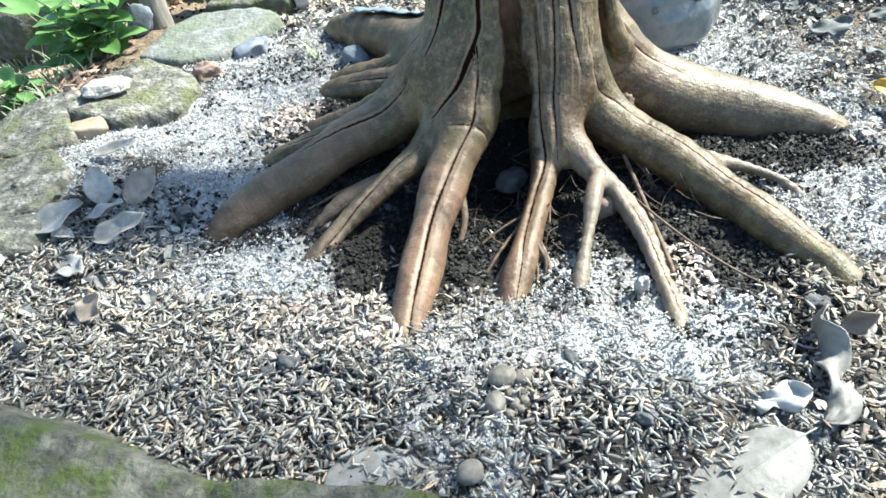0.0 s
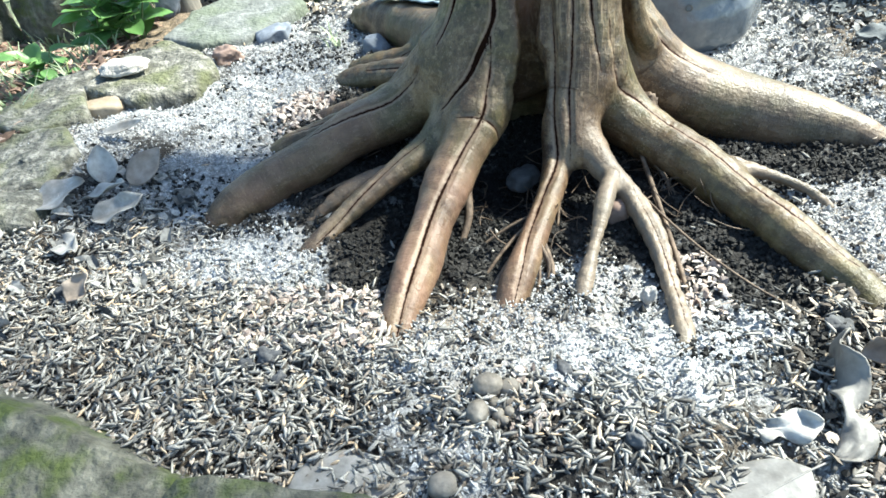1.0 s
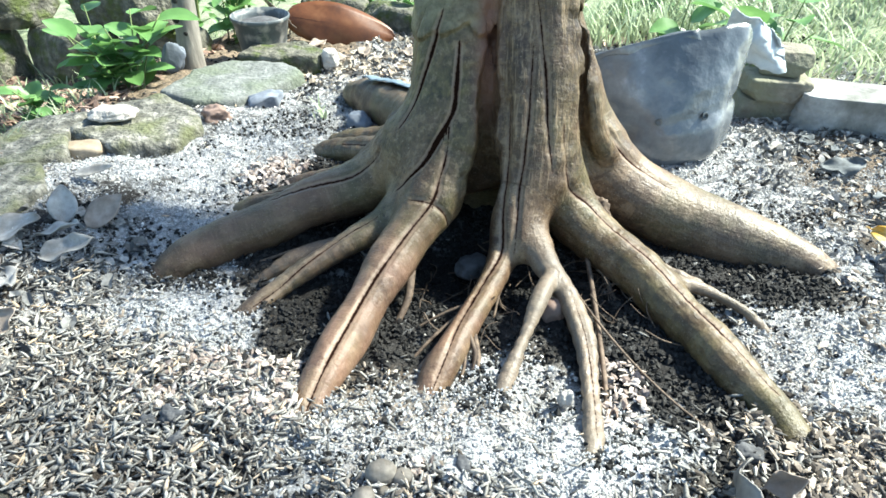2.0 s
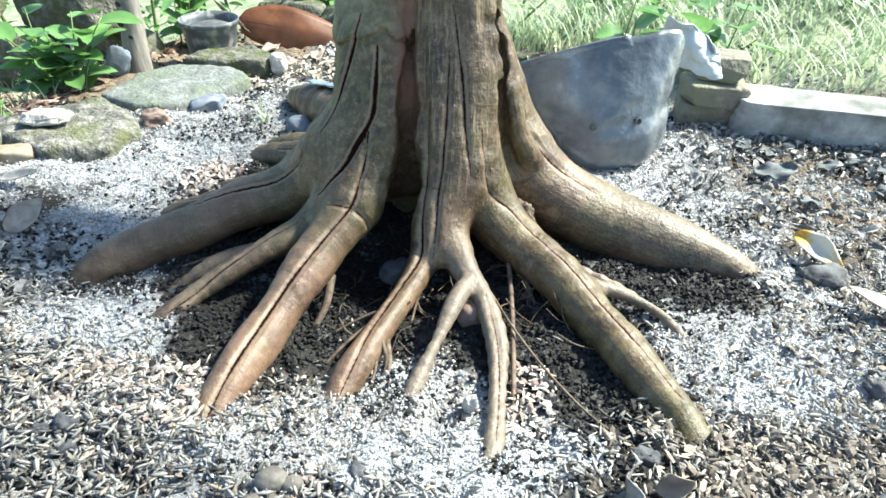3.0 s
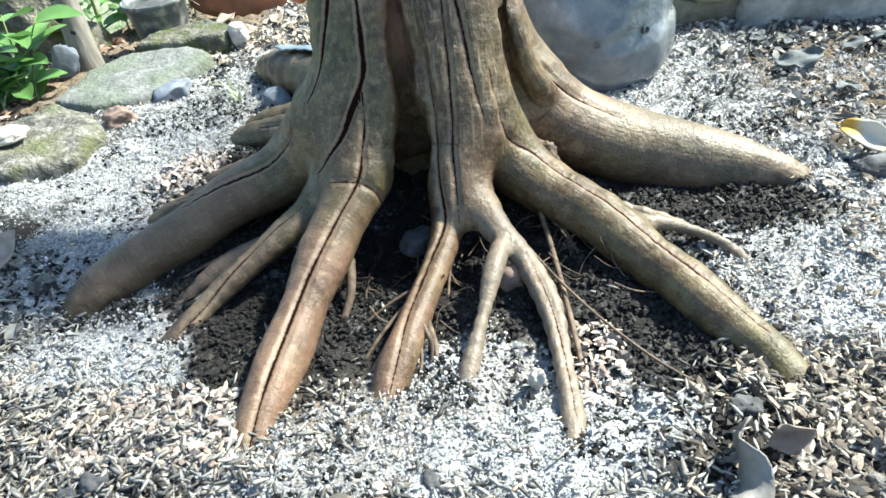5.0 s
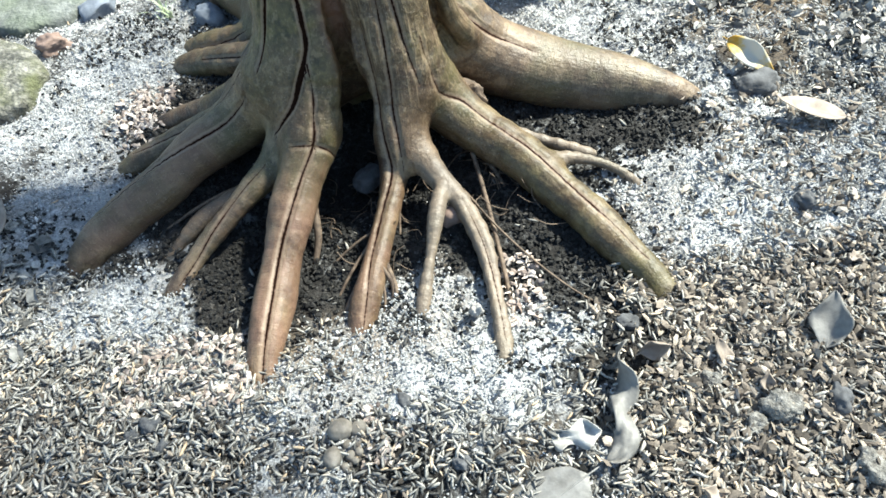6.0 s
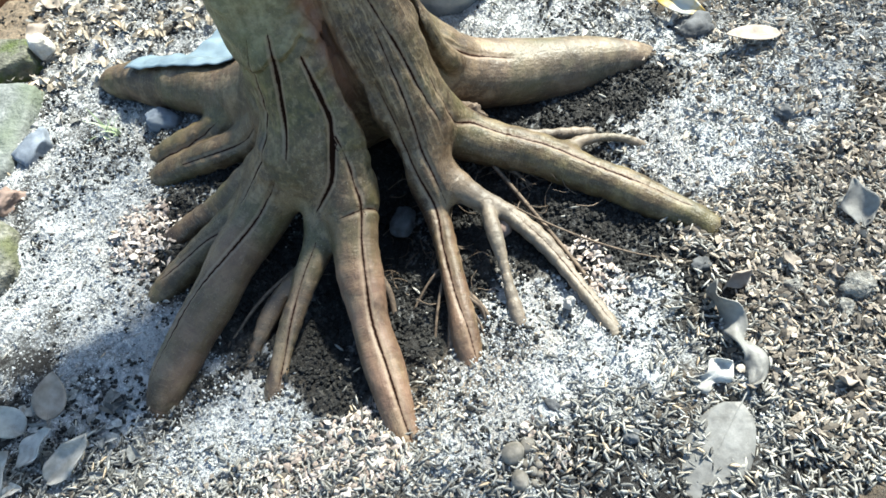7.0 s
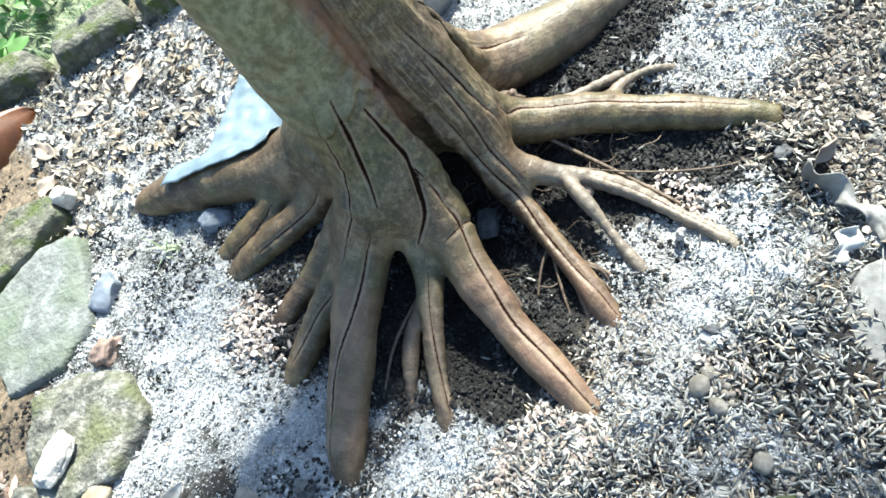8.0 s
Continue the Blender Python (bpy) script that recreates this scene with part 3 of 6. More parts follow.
def bark_bumps(px, py, pz):
    """Slow swellings of the wood."""
    ang = np.arctan2(py - TRUNK_Y + 0.01, px - TRUNK_X)
    flute = 0.0011 * np.sin(ang * 17 + 1.5 * np.sin(ang * 5 + pz * 9)) * ease(pz, 0.06, 0.13) * ease(px, 0.0, 0.05)
    scar = 0.0007 * np.sin(pz * 330 + 3 * np.sin(ang * 4) + px * 60) * np.clip(np.sin(ang * 7 + pz * 23), 0, 1) * ease(pz, 0.03, 0.08)
    lip = -0.0034 * ease(pz - 0.168 - 0.007 * np.sin(ang * 5) - 0.0022 * np.sin(ang * 11 + px * 90) - 0.0008 * np.sin(ang * 37 + 2.0), 0.0, 0.0022) * ease(0.036 - px, 0.0, 0.012)
    return flute + scar + lip + 0.0012 * (np.sin(px * 61 + 2.1 * np.sin(pz * 37)) * np.sin(py * 53 + 1.3) + np.sin(pz * 71 + px * 45 + 0.7) * np.sin(py * 67 - px * 31))


def tree_field(px, py, pz):
    """Signed distance and part index at loose points or over a block."""
    field = np.full(np.broadcast(px, py, pz).shape, 1.0, np.float32)
    best = np.full(field.shape, 1.0, np.float32)
    part_no = np.zeros(field.shape, np.int8)
    for index, blend, knots in STEMS:
        d = chain_distance(px, py, pz, knots).astype(np.float32)
        closer = d < best
        best = np.where(closer, d, best)
        part_no = np.where(closer, np.int8(index), part_no)
        field = smin(field, d, blend)
    for blend, knots in CUTS:
        field = -smin(-field, chain_distance(px, py, pz, knots), blend)
    return field + bark_bumps(px, py, pz), part_no


# trunk: two grown-together stems and the swelling foot
limb(0, 0.02, (0.060, 0.627, 0.115, 0.066), (0.048, 0.631, 0.19, 0.052), (0.042, 0.645, 0.30, 0.042), (0.036, 0.668, 0.42, 0.040))
limb(0, 0.012, (0.010, 0.578, 0.085, 0.050), (0.008, 0.602, 0.14, 0.044), (0.004, 0.622, 0.20, 0.036), (0.004, 0.643, 0.30, 0.033), (0.002, 0.668, 0.42, 0.032))
limb(0, 0.012, (0.078, 0.548, 0.06, 0.036), (0.078, 0.575, 0.12, 0.037), (0.072, 0.600, 0.19, 0.034), (0.066, 0.628, 0.30, 0.030), (0.060, 0.652, 0.42, 0.030))
limb(0, 0.02, (-0.012, 0.565, 0.062, 0.046), (0.03, 0.63, 0.07, 0.06), (0.01, 0.66, 0.06, 0.05))
limb(0, 0.012, (0.050, 0.650, 0.06, 0.05), (0.050, 0.655, -0.04, 0.055))
# right buttress root
limb(1, 0.022, (0.085, 0.630, 0.120, 0.034), (0.118, 0.622, 0.068, 0.036), (0.155, 0.612, 0.026, 0.036), (0.205, 0.600, 0.005, 0.034), (0.255, 0.585, -0.007, 0.031), (0.300, 0.571, -0.012, 0.025), (0.335, 0.560, -0.020, 0.018), (0.362, 0.552, -0.034, 0.012))
limb(1, 0.006, (0.110, 0.592, 0.170, 0.0050), (0.119, 0.585, 0.130, 0.0075), (0.128, 0.583, 0.095, 0.0095), (0.142, 0.588, 0.066, 0.010))
# right front root
limb(2, 0.016, (0.090, 0.562, 0.055, 0.030), (0.123, 0.537, 0.023, 0.0235), (0.172, 0.489, 0.007, 0.020), (0.208, 0.441, -0.003, 0.0175), (0.236, 0.394, -0.008, 0.0155), (0.255, 0.360, -0.012, 0.0138), (0.272, 0.330, -0.024, 0.0120), (0.284, 0.310, -0.040, 0.0100))
limb(15, 0.008, (0.185, 0.474, 0.008, 0.006), (0.213, 0.481, 0.005, 0.0056), (0.241, 0.477, -0.003, 0.0050), (0.260, 0.466, -0.009, 0.0046), (0.278, 0.455, -0.022, 0.0038))
limb(16, 0.008, (0.130, 0.545, 0.016, 0.007), (0.182, 0.521, -0.001, 0.0052), (0.224, 0.503, -0.010, 0.0045), (0.262, 0.495, -0.026, 0.0040))
# long thin root and its short neighbour
limb(3, 0.010, (0.072, 0.520, 0.034, 0.017), (0.095, 0.477, 0.016, 0.0112), (0.114, 0.450, 0.007, 0.0080), (0.127, 0.407, -0.003, 0.0072), (0.131, 0.362, -0.005, 0.0066), (0.130, 0.318, -0.005, 0.0060), (0.128, 0.292, -0.011, 0.0056), (0.127, 0.272, -0.026, 0.0050))
limb(4, 0.005, (0.100, 0.460, 0.016, 0.0065), (0.091, 0.431, 0.012, 0.0056), (0.084, 0.405, 0.003, 0.0052), (0.074, 0.373, -0.008, 0.0050), (0.068, 0.350, -0.015, 0.0048), (0.064, 0.330, -0.026, 0.0045))
# middle root
limb(5, 0.010, (0.066, 0.522, 0.042, 0.019), (0.061, 0.493, 0.014, 0.0122), (0.052, 0.456, 0.004, 0.0098), (0.041, 0.420, -0.001, 0.0096), (0.032, 0.393, -0.005, 0.0106), (0.024, 0.370, -0.011, 0.0112), (0.016, 0.342, -0.028, 0.0105))
limb(0, 0.010, (0.074, 0.540, 0.055, 0.030), (0.070, 0.506, 0.029, 0.0165), (0.076, 0.492, 0.020, 0.0125))
# big front root
limb(6, 0.014, (0.000, 0.545, 0.060, 0.034), (-0.011, 0.503, 0.036, 0.0225), (-0.029, 0.460, 0.018, 0.0190), (-0.042, 0.416, 0.003, 0.0168), (-0.050, 0.376, -0.003, 0.0156), (-0.056, 0.340, -0.007, 0.0142), (-0.060, 0.314, -0.019, 0.0126), (-0.063, 0.295, -0.035, 0.0110))
# forked thin root
limb(7, 0.012, (-0.022, 0.540, 0.040, 0.020), (-0.047, 0.510, 0.020, 0.0135), (-0.068, 0.490, 0.014, 0.0112), (-0.094, 0.466, 0.004, 0.0098), (-0.119, 0.442, -0.007, 0.0090), (-0.135, 0.423, -0.015, 0.0085), (-0.150, 0.404, -0.030, 0.0075))
limb(8, 0.008, (-0.070, 0.498, 0.008, 0.008), (-0.100, 0.489, 0.001, 0.0062), (-0.123, 0.474, -0.006, 0.0056), (-0.150, 0.456, -0.019, 0.0050), (-0.165, 0.447, -0.030, 0.0040))
# left big root
limb(9, 0.016, (-0.030, 0.575, 0.060, 0.036), (-0.078, 0.566, 0.026, 0.0250), (-0.123, 0.539, 0.015, 0.0225), (-0.163, 0.512, 0.003, 0.0205), (-0.202, 0.485, -0.006, 0.0182), (-0.230, 0.466, -0.018, 0.0150), (-0.248, 0.452, -0.038, 0.0120))
# roots behind it
limb(10, 0.010, (-0.045, 0.585, 0.045, 0.022), (-0.117, 0.584, 0.004, 0.0165), (-0.166, 0.576, -0.009, 0.0150), (-0.205, 0.566, -0.022, 0.0135), (-0.225, 0.560, -0.038, 0.0120))
limb(11, 0.010, (-0.040, 0.605, 0.045, 0.018), (-0.103, 0.615, 0.009, 0.0130), (-0.150, 0.621, -0.010, 0.0115), (-0.182, 0.622, -0.022, 0.0105), (-0.200, 0.622, -0.036, 0.0090))
limb(12, 0.014, (-0.010, 0.640, 0.060, 0.030), (-0.060, 0.670, 0.015, 0.0185), (-0.112, 0.690, -0.003, 0.0165), (-0.160, 0.708, -0.018, 0.0145), (-0.185, 0.716, -0.036, 0.0120))
limb(13, 0.012, (-0.005, 0.660, 0.062, 0.026), (-0.051, 0.702, 0.020, 0.0150), (-0.108, 0.726, -0.004, 0.0140), (-0.158, 0.740, -0.020, 0.0120), (-0.182, 0.746, -0.034, 0.0100))
limb(14, 0.018, (0.020, 0.670, 0.075, 0.044), (-0.035, 0.720, 0.026, 0.032), (-0.100, 0.800, 0.004, 0.029), (-0.150, 0.858, -0.008, 0.024), (-0.180, 0.892, -0.020, 0.014))
# seam between the two stems, and the hollow under them
hollow(0.005, (0.035, 0.515, -0.010, 0.024), (0.036, 0.525, 0.045, 0.015), (0.037, 0.535, 0.090, 0.0085), (0.036, 0.552, 0.135, 0.0058), (0.033, 0.576, 0.19, 0.0052), (0.030, 0.596, 0.27, 0.0048))
hollow(0.004, (0.036, 0.548, 0.020, 0.029), (0.036, 0.553, 0.090, 0.0135), (0.035, 0.562, 0.135, 0.0078), (0.033, 0.592, 0.19, 0.0045), (0.030, 0.610, 0.27, 0.004))
hollow(0.012, (0.030, 0.545, -0.035, 0.040), (0.055, 0.575, -0.045, 0.045))
# bark pocket between the right stem and the buttress
hollow(0.004, (0.120, 0.568, 0.058, 0.005), (0.114, 0.570, 0.085, 0.009), (0.107, 0.576, 0.120, 0.0115), (0.100, 0.588, 0.165, 0.010), (0.093, 0.602, 0.21, 0.005))
# splits in the bark
crack(0.0034, (0.009, 0.563, 0.163), (0.009, 0.550, 0.134), (0.008, 0.539, 0.117), (-0.002, 0.526, 0.098), (-0.015, 0.515, 0.078), (-0.035, 0.516, 0.053))
crack(0.0016, (0.006, 0.531, 0.105), (0.006, 0.520, 0.087), (0.003, 0.508, 0.072), (-0.001, 0.492, 0.056), (-0.013, 0.472, 0.045), (-0.025, 0.445, 0.036), (-0.038, 0.413, 0.024), (-0.043, 0.378, 0.020), (-0.048, 0.350, 0.016), (-0.052, 0.325, 0.010), (-0.055, 0.309, 0.001))
crack(0.0010, (-0.019, 0.493, 0.056), (-0.001, 0.491, 0.055), (0.010, 0.492, 0.046), (0.013, 0.497, 0.032))
crack(0.0013, (0.053, 0.545, 0.125), (0.055, 0.530, 0.096), (0.057, 0.522, 0.070), (0.058, 0.506, 0.047), (0.059, 0.483, 0.022), (0.050, 0.454, 0.008), (0.041, 0.426, 0.006), (0.033, 0.398, 0.004), (0.028, 0.372, 0.000), (0.024, 0.352, -0.006))
crack(0.0013, (0.069, 0.555, 0.166), (0.070, 0.543, 0.141), (0.071, 0.534, 0.120), (0.070, 0.521, 0.092), (0.069, 0.513, 0.060), (0.069, 0.493, 0.039), (0.070, 0.484, 0.023))
crack(0.0013, (0.070, 0.566, 0.197), (0.076, 0.556, 0.171), (0.082, 0.546, 0.145), (0.087, 0.532, 0.113), (0.094, 0.520, 0.080))
crack(0.0013, (0.100, 0.538, 0.109), (0.106, 0.529, 0.083), (0.113, 0.523, 0.061), (0.133, 0.526, 0.050), (0.148, 0.513, 0.044), (0.171, 0.490, 0.038), (0.189, 0.471, 0.030), (0.202, 0.454, 0.024), (0.221, 0.421, 0.014), (0.239, 0.396, 0.010), (0.253, 0.370, 0.005))
crack(0.0016, (0.114, 0.602, 0.151), (0.130, 0.600, 0.108), (0.145, 0.596, 0.079), (0.163, 0.592, 0.062), (0.183, 0.592, 0.050), (0.205, 0.585, 0.041))
crack(0.0013, (-0.058, 0.547, 0.073), (-0.085, 0.545, 0.045), (-0.124, 0.530, 0.035), (-0.167, 0.519, 0.022), (-0.207, 0.492, 0.011), (-0.240, 0.471, -0.005))
crack(0.0013, (-0.023, 0.585, 0.179), (-0.033, 0.580, 0.139), (-0.041, 0.577, 0.107), (-0.057, 0.567, 0.089), (-0.078, 0.570, 0.065), (-0.095, 0.569, 0.052))
crack(0.0026, (-0.007, 0.578, 0.183), (-0.013, 0.569, 0.164), (-0.018, 0.564, 0.147), (-0.027, 0.557, 0.121), (-0.038, 0.545, 0.099))
crack(0.0010, (-0.059, 0.646, 0.047), (-0.077, 0.650, 0.033), (-0.104, 0.664, 0.025), (-0.137, 0.681, 0.014))
crack(0.0010, (-0.092, 0.707, 0.021), (-0.127, 0.716, 0.006), (-0.164, 0.728, -0.004))
crack(0.0010, (-0.121, 0.575, 0.027), (-0.153, 0.573, 0.016), (-0.193, 0.572, 0.000))
crack(0.0010, (-0.053, 0.497, 0.033), (-0.080, 0.476, 0.021), (-0.100, 0.455, 0.011), (-0.118, 0.435, -0.003), (-0.134, 0.418, -0.011))
crack(0.0007, (0.117, 0.444, 0.016), (0.127, 0.405, 0.007), (0.132, 0.372, 0.004), (0.133, 0.344, 0.003), (0.132, 0.318, 0.002))


def snap(p):
    """Nearest places on the tree's skin, by a few steps down the field."""
    p = np.array(p, float)
    e = 0.0008
    for _ in range(6):
        q = np.concatenate((p, p + (e, 0, 0), p + (0, e, 0), p + (0, 0, e)))
        f, _n = tree_field(q[:, 0], q[:, 1], q[:, 2])
        f = f.reshape(4, -1)
        g = ((f[1:] - f[0]) / e).T
        p = p - g * (f[0] / np.maximum((g * g).sum(1), 0.05))[:, None]
    return p


def skin_normal(p):
    e = 0.0008
    q = np.concatenate((p, p + (e, 0, 0), p + (0, e, 0), p + (0, 0, e)))
    f, _n = tree_field(q[:, 0], q[:, 1], q[:, 2])
    f = f.reshape(4, -1)
    g = ((f[1:] - f[0]) / e).T
    return g / (np.linalg.norm(g, axis=1)[:, None] + 1e-9)


def crack_width(width, i, n):
    """Splits open in the middle, close at their ends and vary on the way."""
    return width * (0.22 + 0.42 * math.sin(math.pi * (i + 0.5) / (n + 1)) + 0.36 * noise.noise(Vector((i * 0.31, n * 1.7, width * 900))))


def sample_tree():
    """The field over the whole block, limb by limb within its own bounds."""
    count = np.ceil((BOX_HI - BOX_LO) / VOX).astype(int) + 1
    ax = [np.float32(BOX_LO[i]) + np.float32(VOX) * np.arange(count[i], dtype=np.float32) for i in range(3)]
    field = np.full(count, 0.05, np.float32)
    best = np.full(count, 1.0, np.float32)
    part_no = np.zeros(count, np.int8)

    def window(lo, hi):
        s = []
        for i in range(3):
            a = max(int((lo[i] - BOX_LO[i]) / VOX), 0)
            b = min(int((hi[i] - BOX_LO[i]) / VOX) + 2, count[i])
            s.append(slice(a, max(b, a)))
        return tuple(s)

    def block(s):
        return ax[0][s[0]][:, None, None], ax[1][s[1]][None, :, None], ax[2][s[2]][None, None, :]

    for index, blend, knots in STEMS:
        line = smooth_line(knots, 3).astype(np.float32)
        reach = knots[:, 3].max() + blend + 0.012
        s = window(line[:, :3].min(0) - reach, line[:, :3].max(0) + reach)
        d = chain_distance(*block(s), knots).astype(np.float32)
        closer = d < best[s]
        best[s] = np.where(closer, d, best[s])
        part_no[s] = np.where(closer, np.int8(index), part_no[s])
        field[s] = smin(field[s], d, blend)
    for blend, knots in CUTS:
        reach = knots[:, 3].max() + blend + 0.01
        s = window(knots[:, :3].min(0) - reach, knots[:, :3].max(0) + reach)
        field[s] = -smin(-field[s], chain_distance(*block(s), knots).astype(np.float32), blend)
    field += bark_bumps(*block((slice(None),) * 3)).astype(np.float32)
    on_skin = snap(np.vstack([line for _w, line in CRACKS]))
    first = 0
    for width, line in CRACKS:
        line = on_skin[first:first + len(line)]
        first += len(line)
        SNAPPED.append((width, line))
        normal = skin_normal(line)
        n = len(line)
        raised = line + normal * 0.0010
        for i in range(n - 1):
            w = 0.0016 + 0.5 * width * math.sin(math.pi * (i + 0.5) / n)
            a, b = np.array((*raised[i], w)), np.array((*raised[i + 1], w))
            reach = w + 0.010
            s = window(np.minimum(a, b)[:3] - reach, np.maximum(a, b)[:3] + reach)
            field[s] = -smin(-field[s], cone_distance(*block(s), a, b), 0.0035)
    return field, part_no, count


def surface(field):
    """Surface nets: one vertex in each cell that the skin passes, one quad for each crossed edge."""
    inside = field < 0
    nx, ny, nz = field.shape
    total = np.zeros((nx - 1, ny - 1, nz - 1), np.int8)
    for dx in (0, 1):
        for dy in (0, 1):
            for dz in (0, 1):
                total += inside[dx:nx - 1 + dx, dy:ny - 1 + dy, dz:nz - 1 + dz]
    active = (total > 0) & (total < 8)
    ids = np.full(active.shape, -1, np.int32)
    cells = np.argwhere(active)
    ids[active] = np.arange(len(cells))
    acc, num = np.zeros((len(cells), 3)), np.zeros(len(cells))
    corners = [(a, b, c) for a in (0, 1) for b in (0, 1) for c in (0, 1)]
    vals = {c: field[cells[:, 0] + c[0], cells[:, 1] + c[1], cells[:, 2] + c[2]] for c in corners}
    for c in corners:
        for axis in range(3):
            if c[axis] == 0:
                d = tuple(1 if i == axis else c[i] for i in range(3))
                fa, fb = vals[c], vals[d]
                hit = (fa < 0) != (fb < 0)
                t = np.where(hit, fa / np.where(hit, fa - fb, 1), 0)
                for i in range(3):
                    acc[:, i] += np.where(hit, c[i] + (t if i == axis else 0), 0)
                num += hit
    verts = BOX_LO + (cells + acc / num[:, None]) * VOX
    quads = []
    for axis in range(3):
        lo = [slice(1, -1)] * 3
        lo[axis] = slice(0, -1)
        hi = list(lo)
        hi[axis] = slice(1, None)
        a, b = inside[tuple(lo)], inside[tuple(hi)]
        for flip in (False, True):
            e = np.argwhere((a & ~b) if not flip else (~a & b))
            for i in range(3):
                if i != axis:
                    e[:, i] += 1
            u, v = [i for i in range(3) if i != axis]
            ring = []
            for du, dv in ((-1, -1), (0, -1), (0, 0), (-1, 0)):
                q = e.copy()
                q[:, u] += du
                q[:, v] += dv
                ring.append(ids[q[:, 0], q[:, 1], q[:, 2]])
            ring = np.stack(ring, 1)
            turn = flip if axis != 1 else not flip
            quads.append(ring[:, ::-1] if turn else ring)
    quads = np.vstack(quads)
    return verts, quads[(quads >= 0).all(1)], cells


SNAPPED = []
ROOTS = {}
PART_NAMES = ("trunk", "buttress_root", "forked_root", "thin_root", "thin_root", "rooted_branch", "front_root", "split_root", "side_rootlet",
              "long_root", "green_root", "slim_root", "short_root", "short_root", "rear_root", "root_twig", "root_twig")
PART_LABELS = ("brown fluted trunk of two fused stems, streaked with dark splits", "thick smooth grey-brown buttress root", "greenish surface root with a side twig")


GREYED = {3: 0.6, 4: 0.6, 7: 0.15, 8: 0.2, 1: 0.15, 15: 0.5, 16: 0.6}      # dry silvery roots
FLUSH = {6: 0.75, 5: 0.6, 9: 0.45}    # bare pinkish bark
ALGAE = {2: 0.60, 9: 0.25, 10: 0.4, 12: 0.35, 13: 0.4, 5: 0.1}    # roots under a green film


def grain_coordinates(verts, owner):
    """For each place on the skin: the way run along its root, and its offset across it."""
    out = np.zeros((len(verts), 3))
    nearest = np.full(len(verts), 9.0)
    run0 = 0.0
    for index, _blend, knots in STEMS:
        pick = np.where(owner == index)[0]
        line = smooth_line(knots, 3)
        v = verts[pick]
        run = run0
        for a, b in zip(line[:-1], line[1:]):
            d = b[:3] - a[:3]
            length = max(float(np.linalg.norm(d)), 1e-9)
            d = d / length
            t = np.clip((v - a[:3]) @ d / length, 0, 1)
            off = v - a[:3] - t[:, None] * d * length
            far = np.linalg.norm(off, axis=1) - (a[3] + (b[3] - a[3]) * t)
            side = np.cross(d, (0.13, 0.97, 0.2) if abs(d[2]) > 0.75 else (0.0, 0.0, 1.0))
            side /= np.linalg.norm(side)
            up = np.cross(side, d)
            near = far < nearest[pick]
            g = np.stack((run + t * length, off @ side, off @ up), 1)
            out[pick[near]] = g[near]
            nearest[pick[near]] = far[near]
            run += length
        run0 += 1.37
    return out


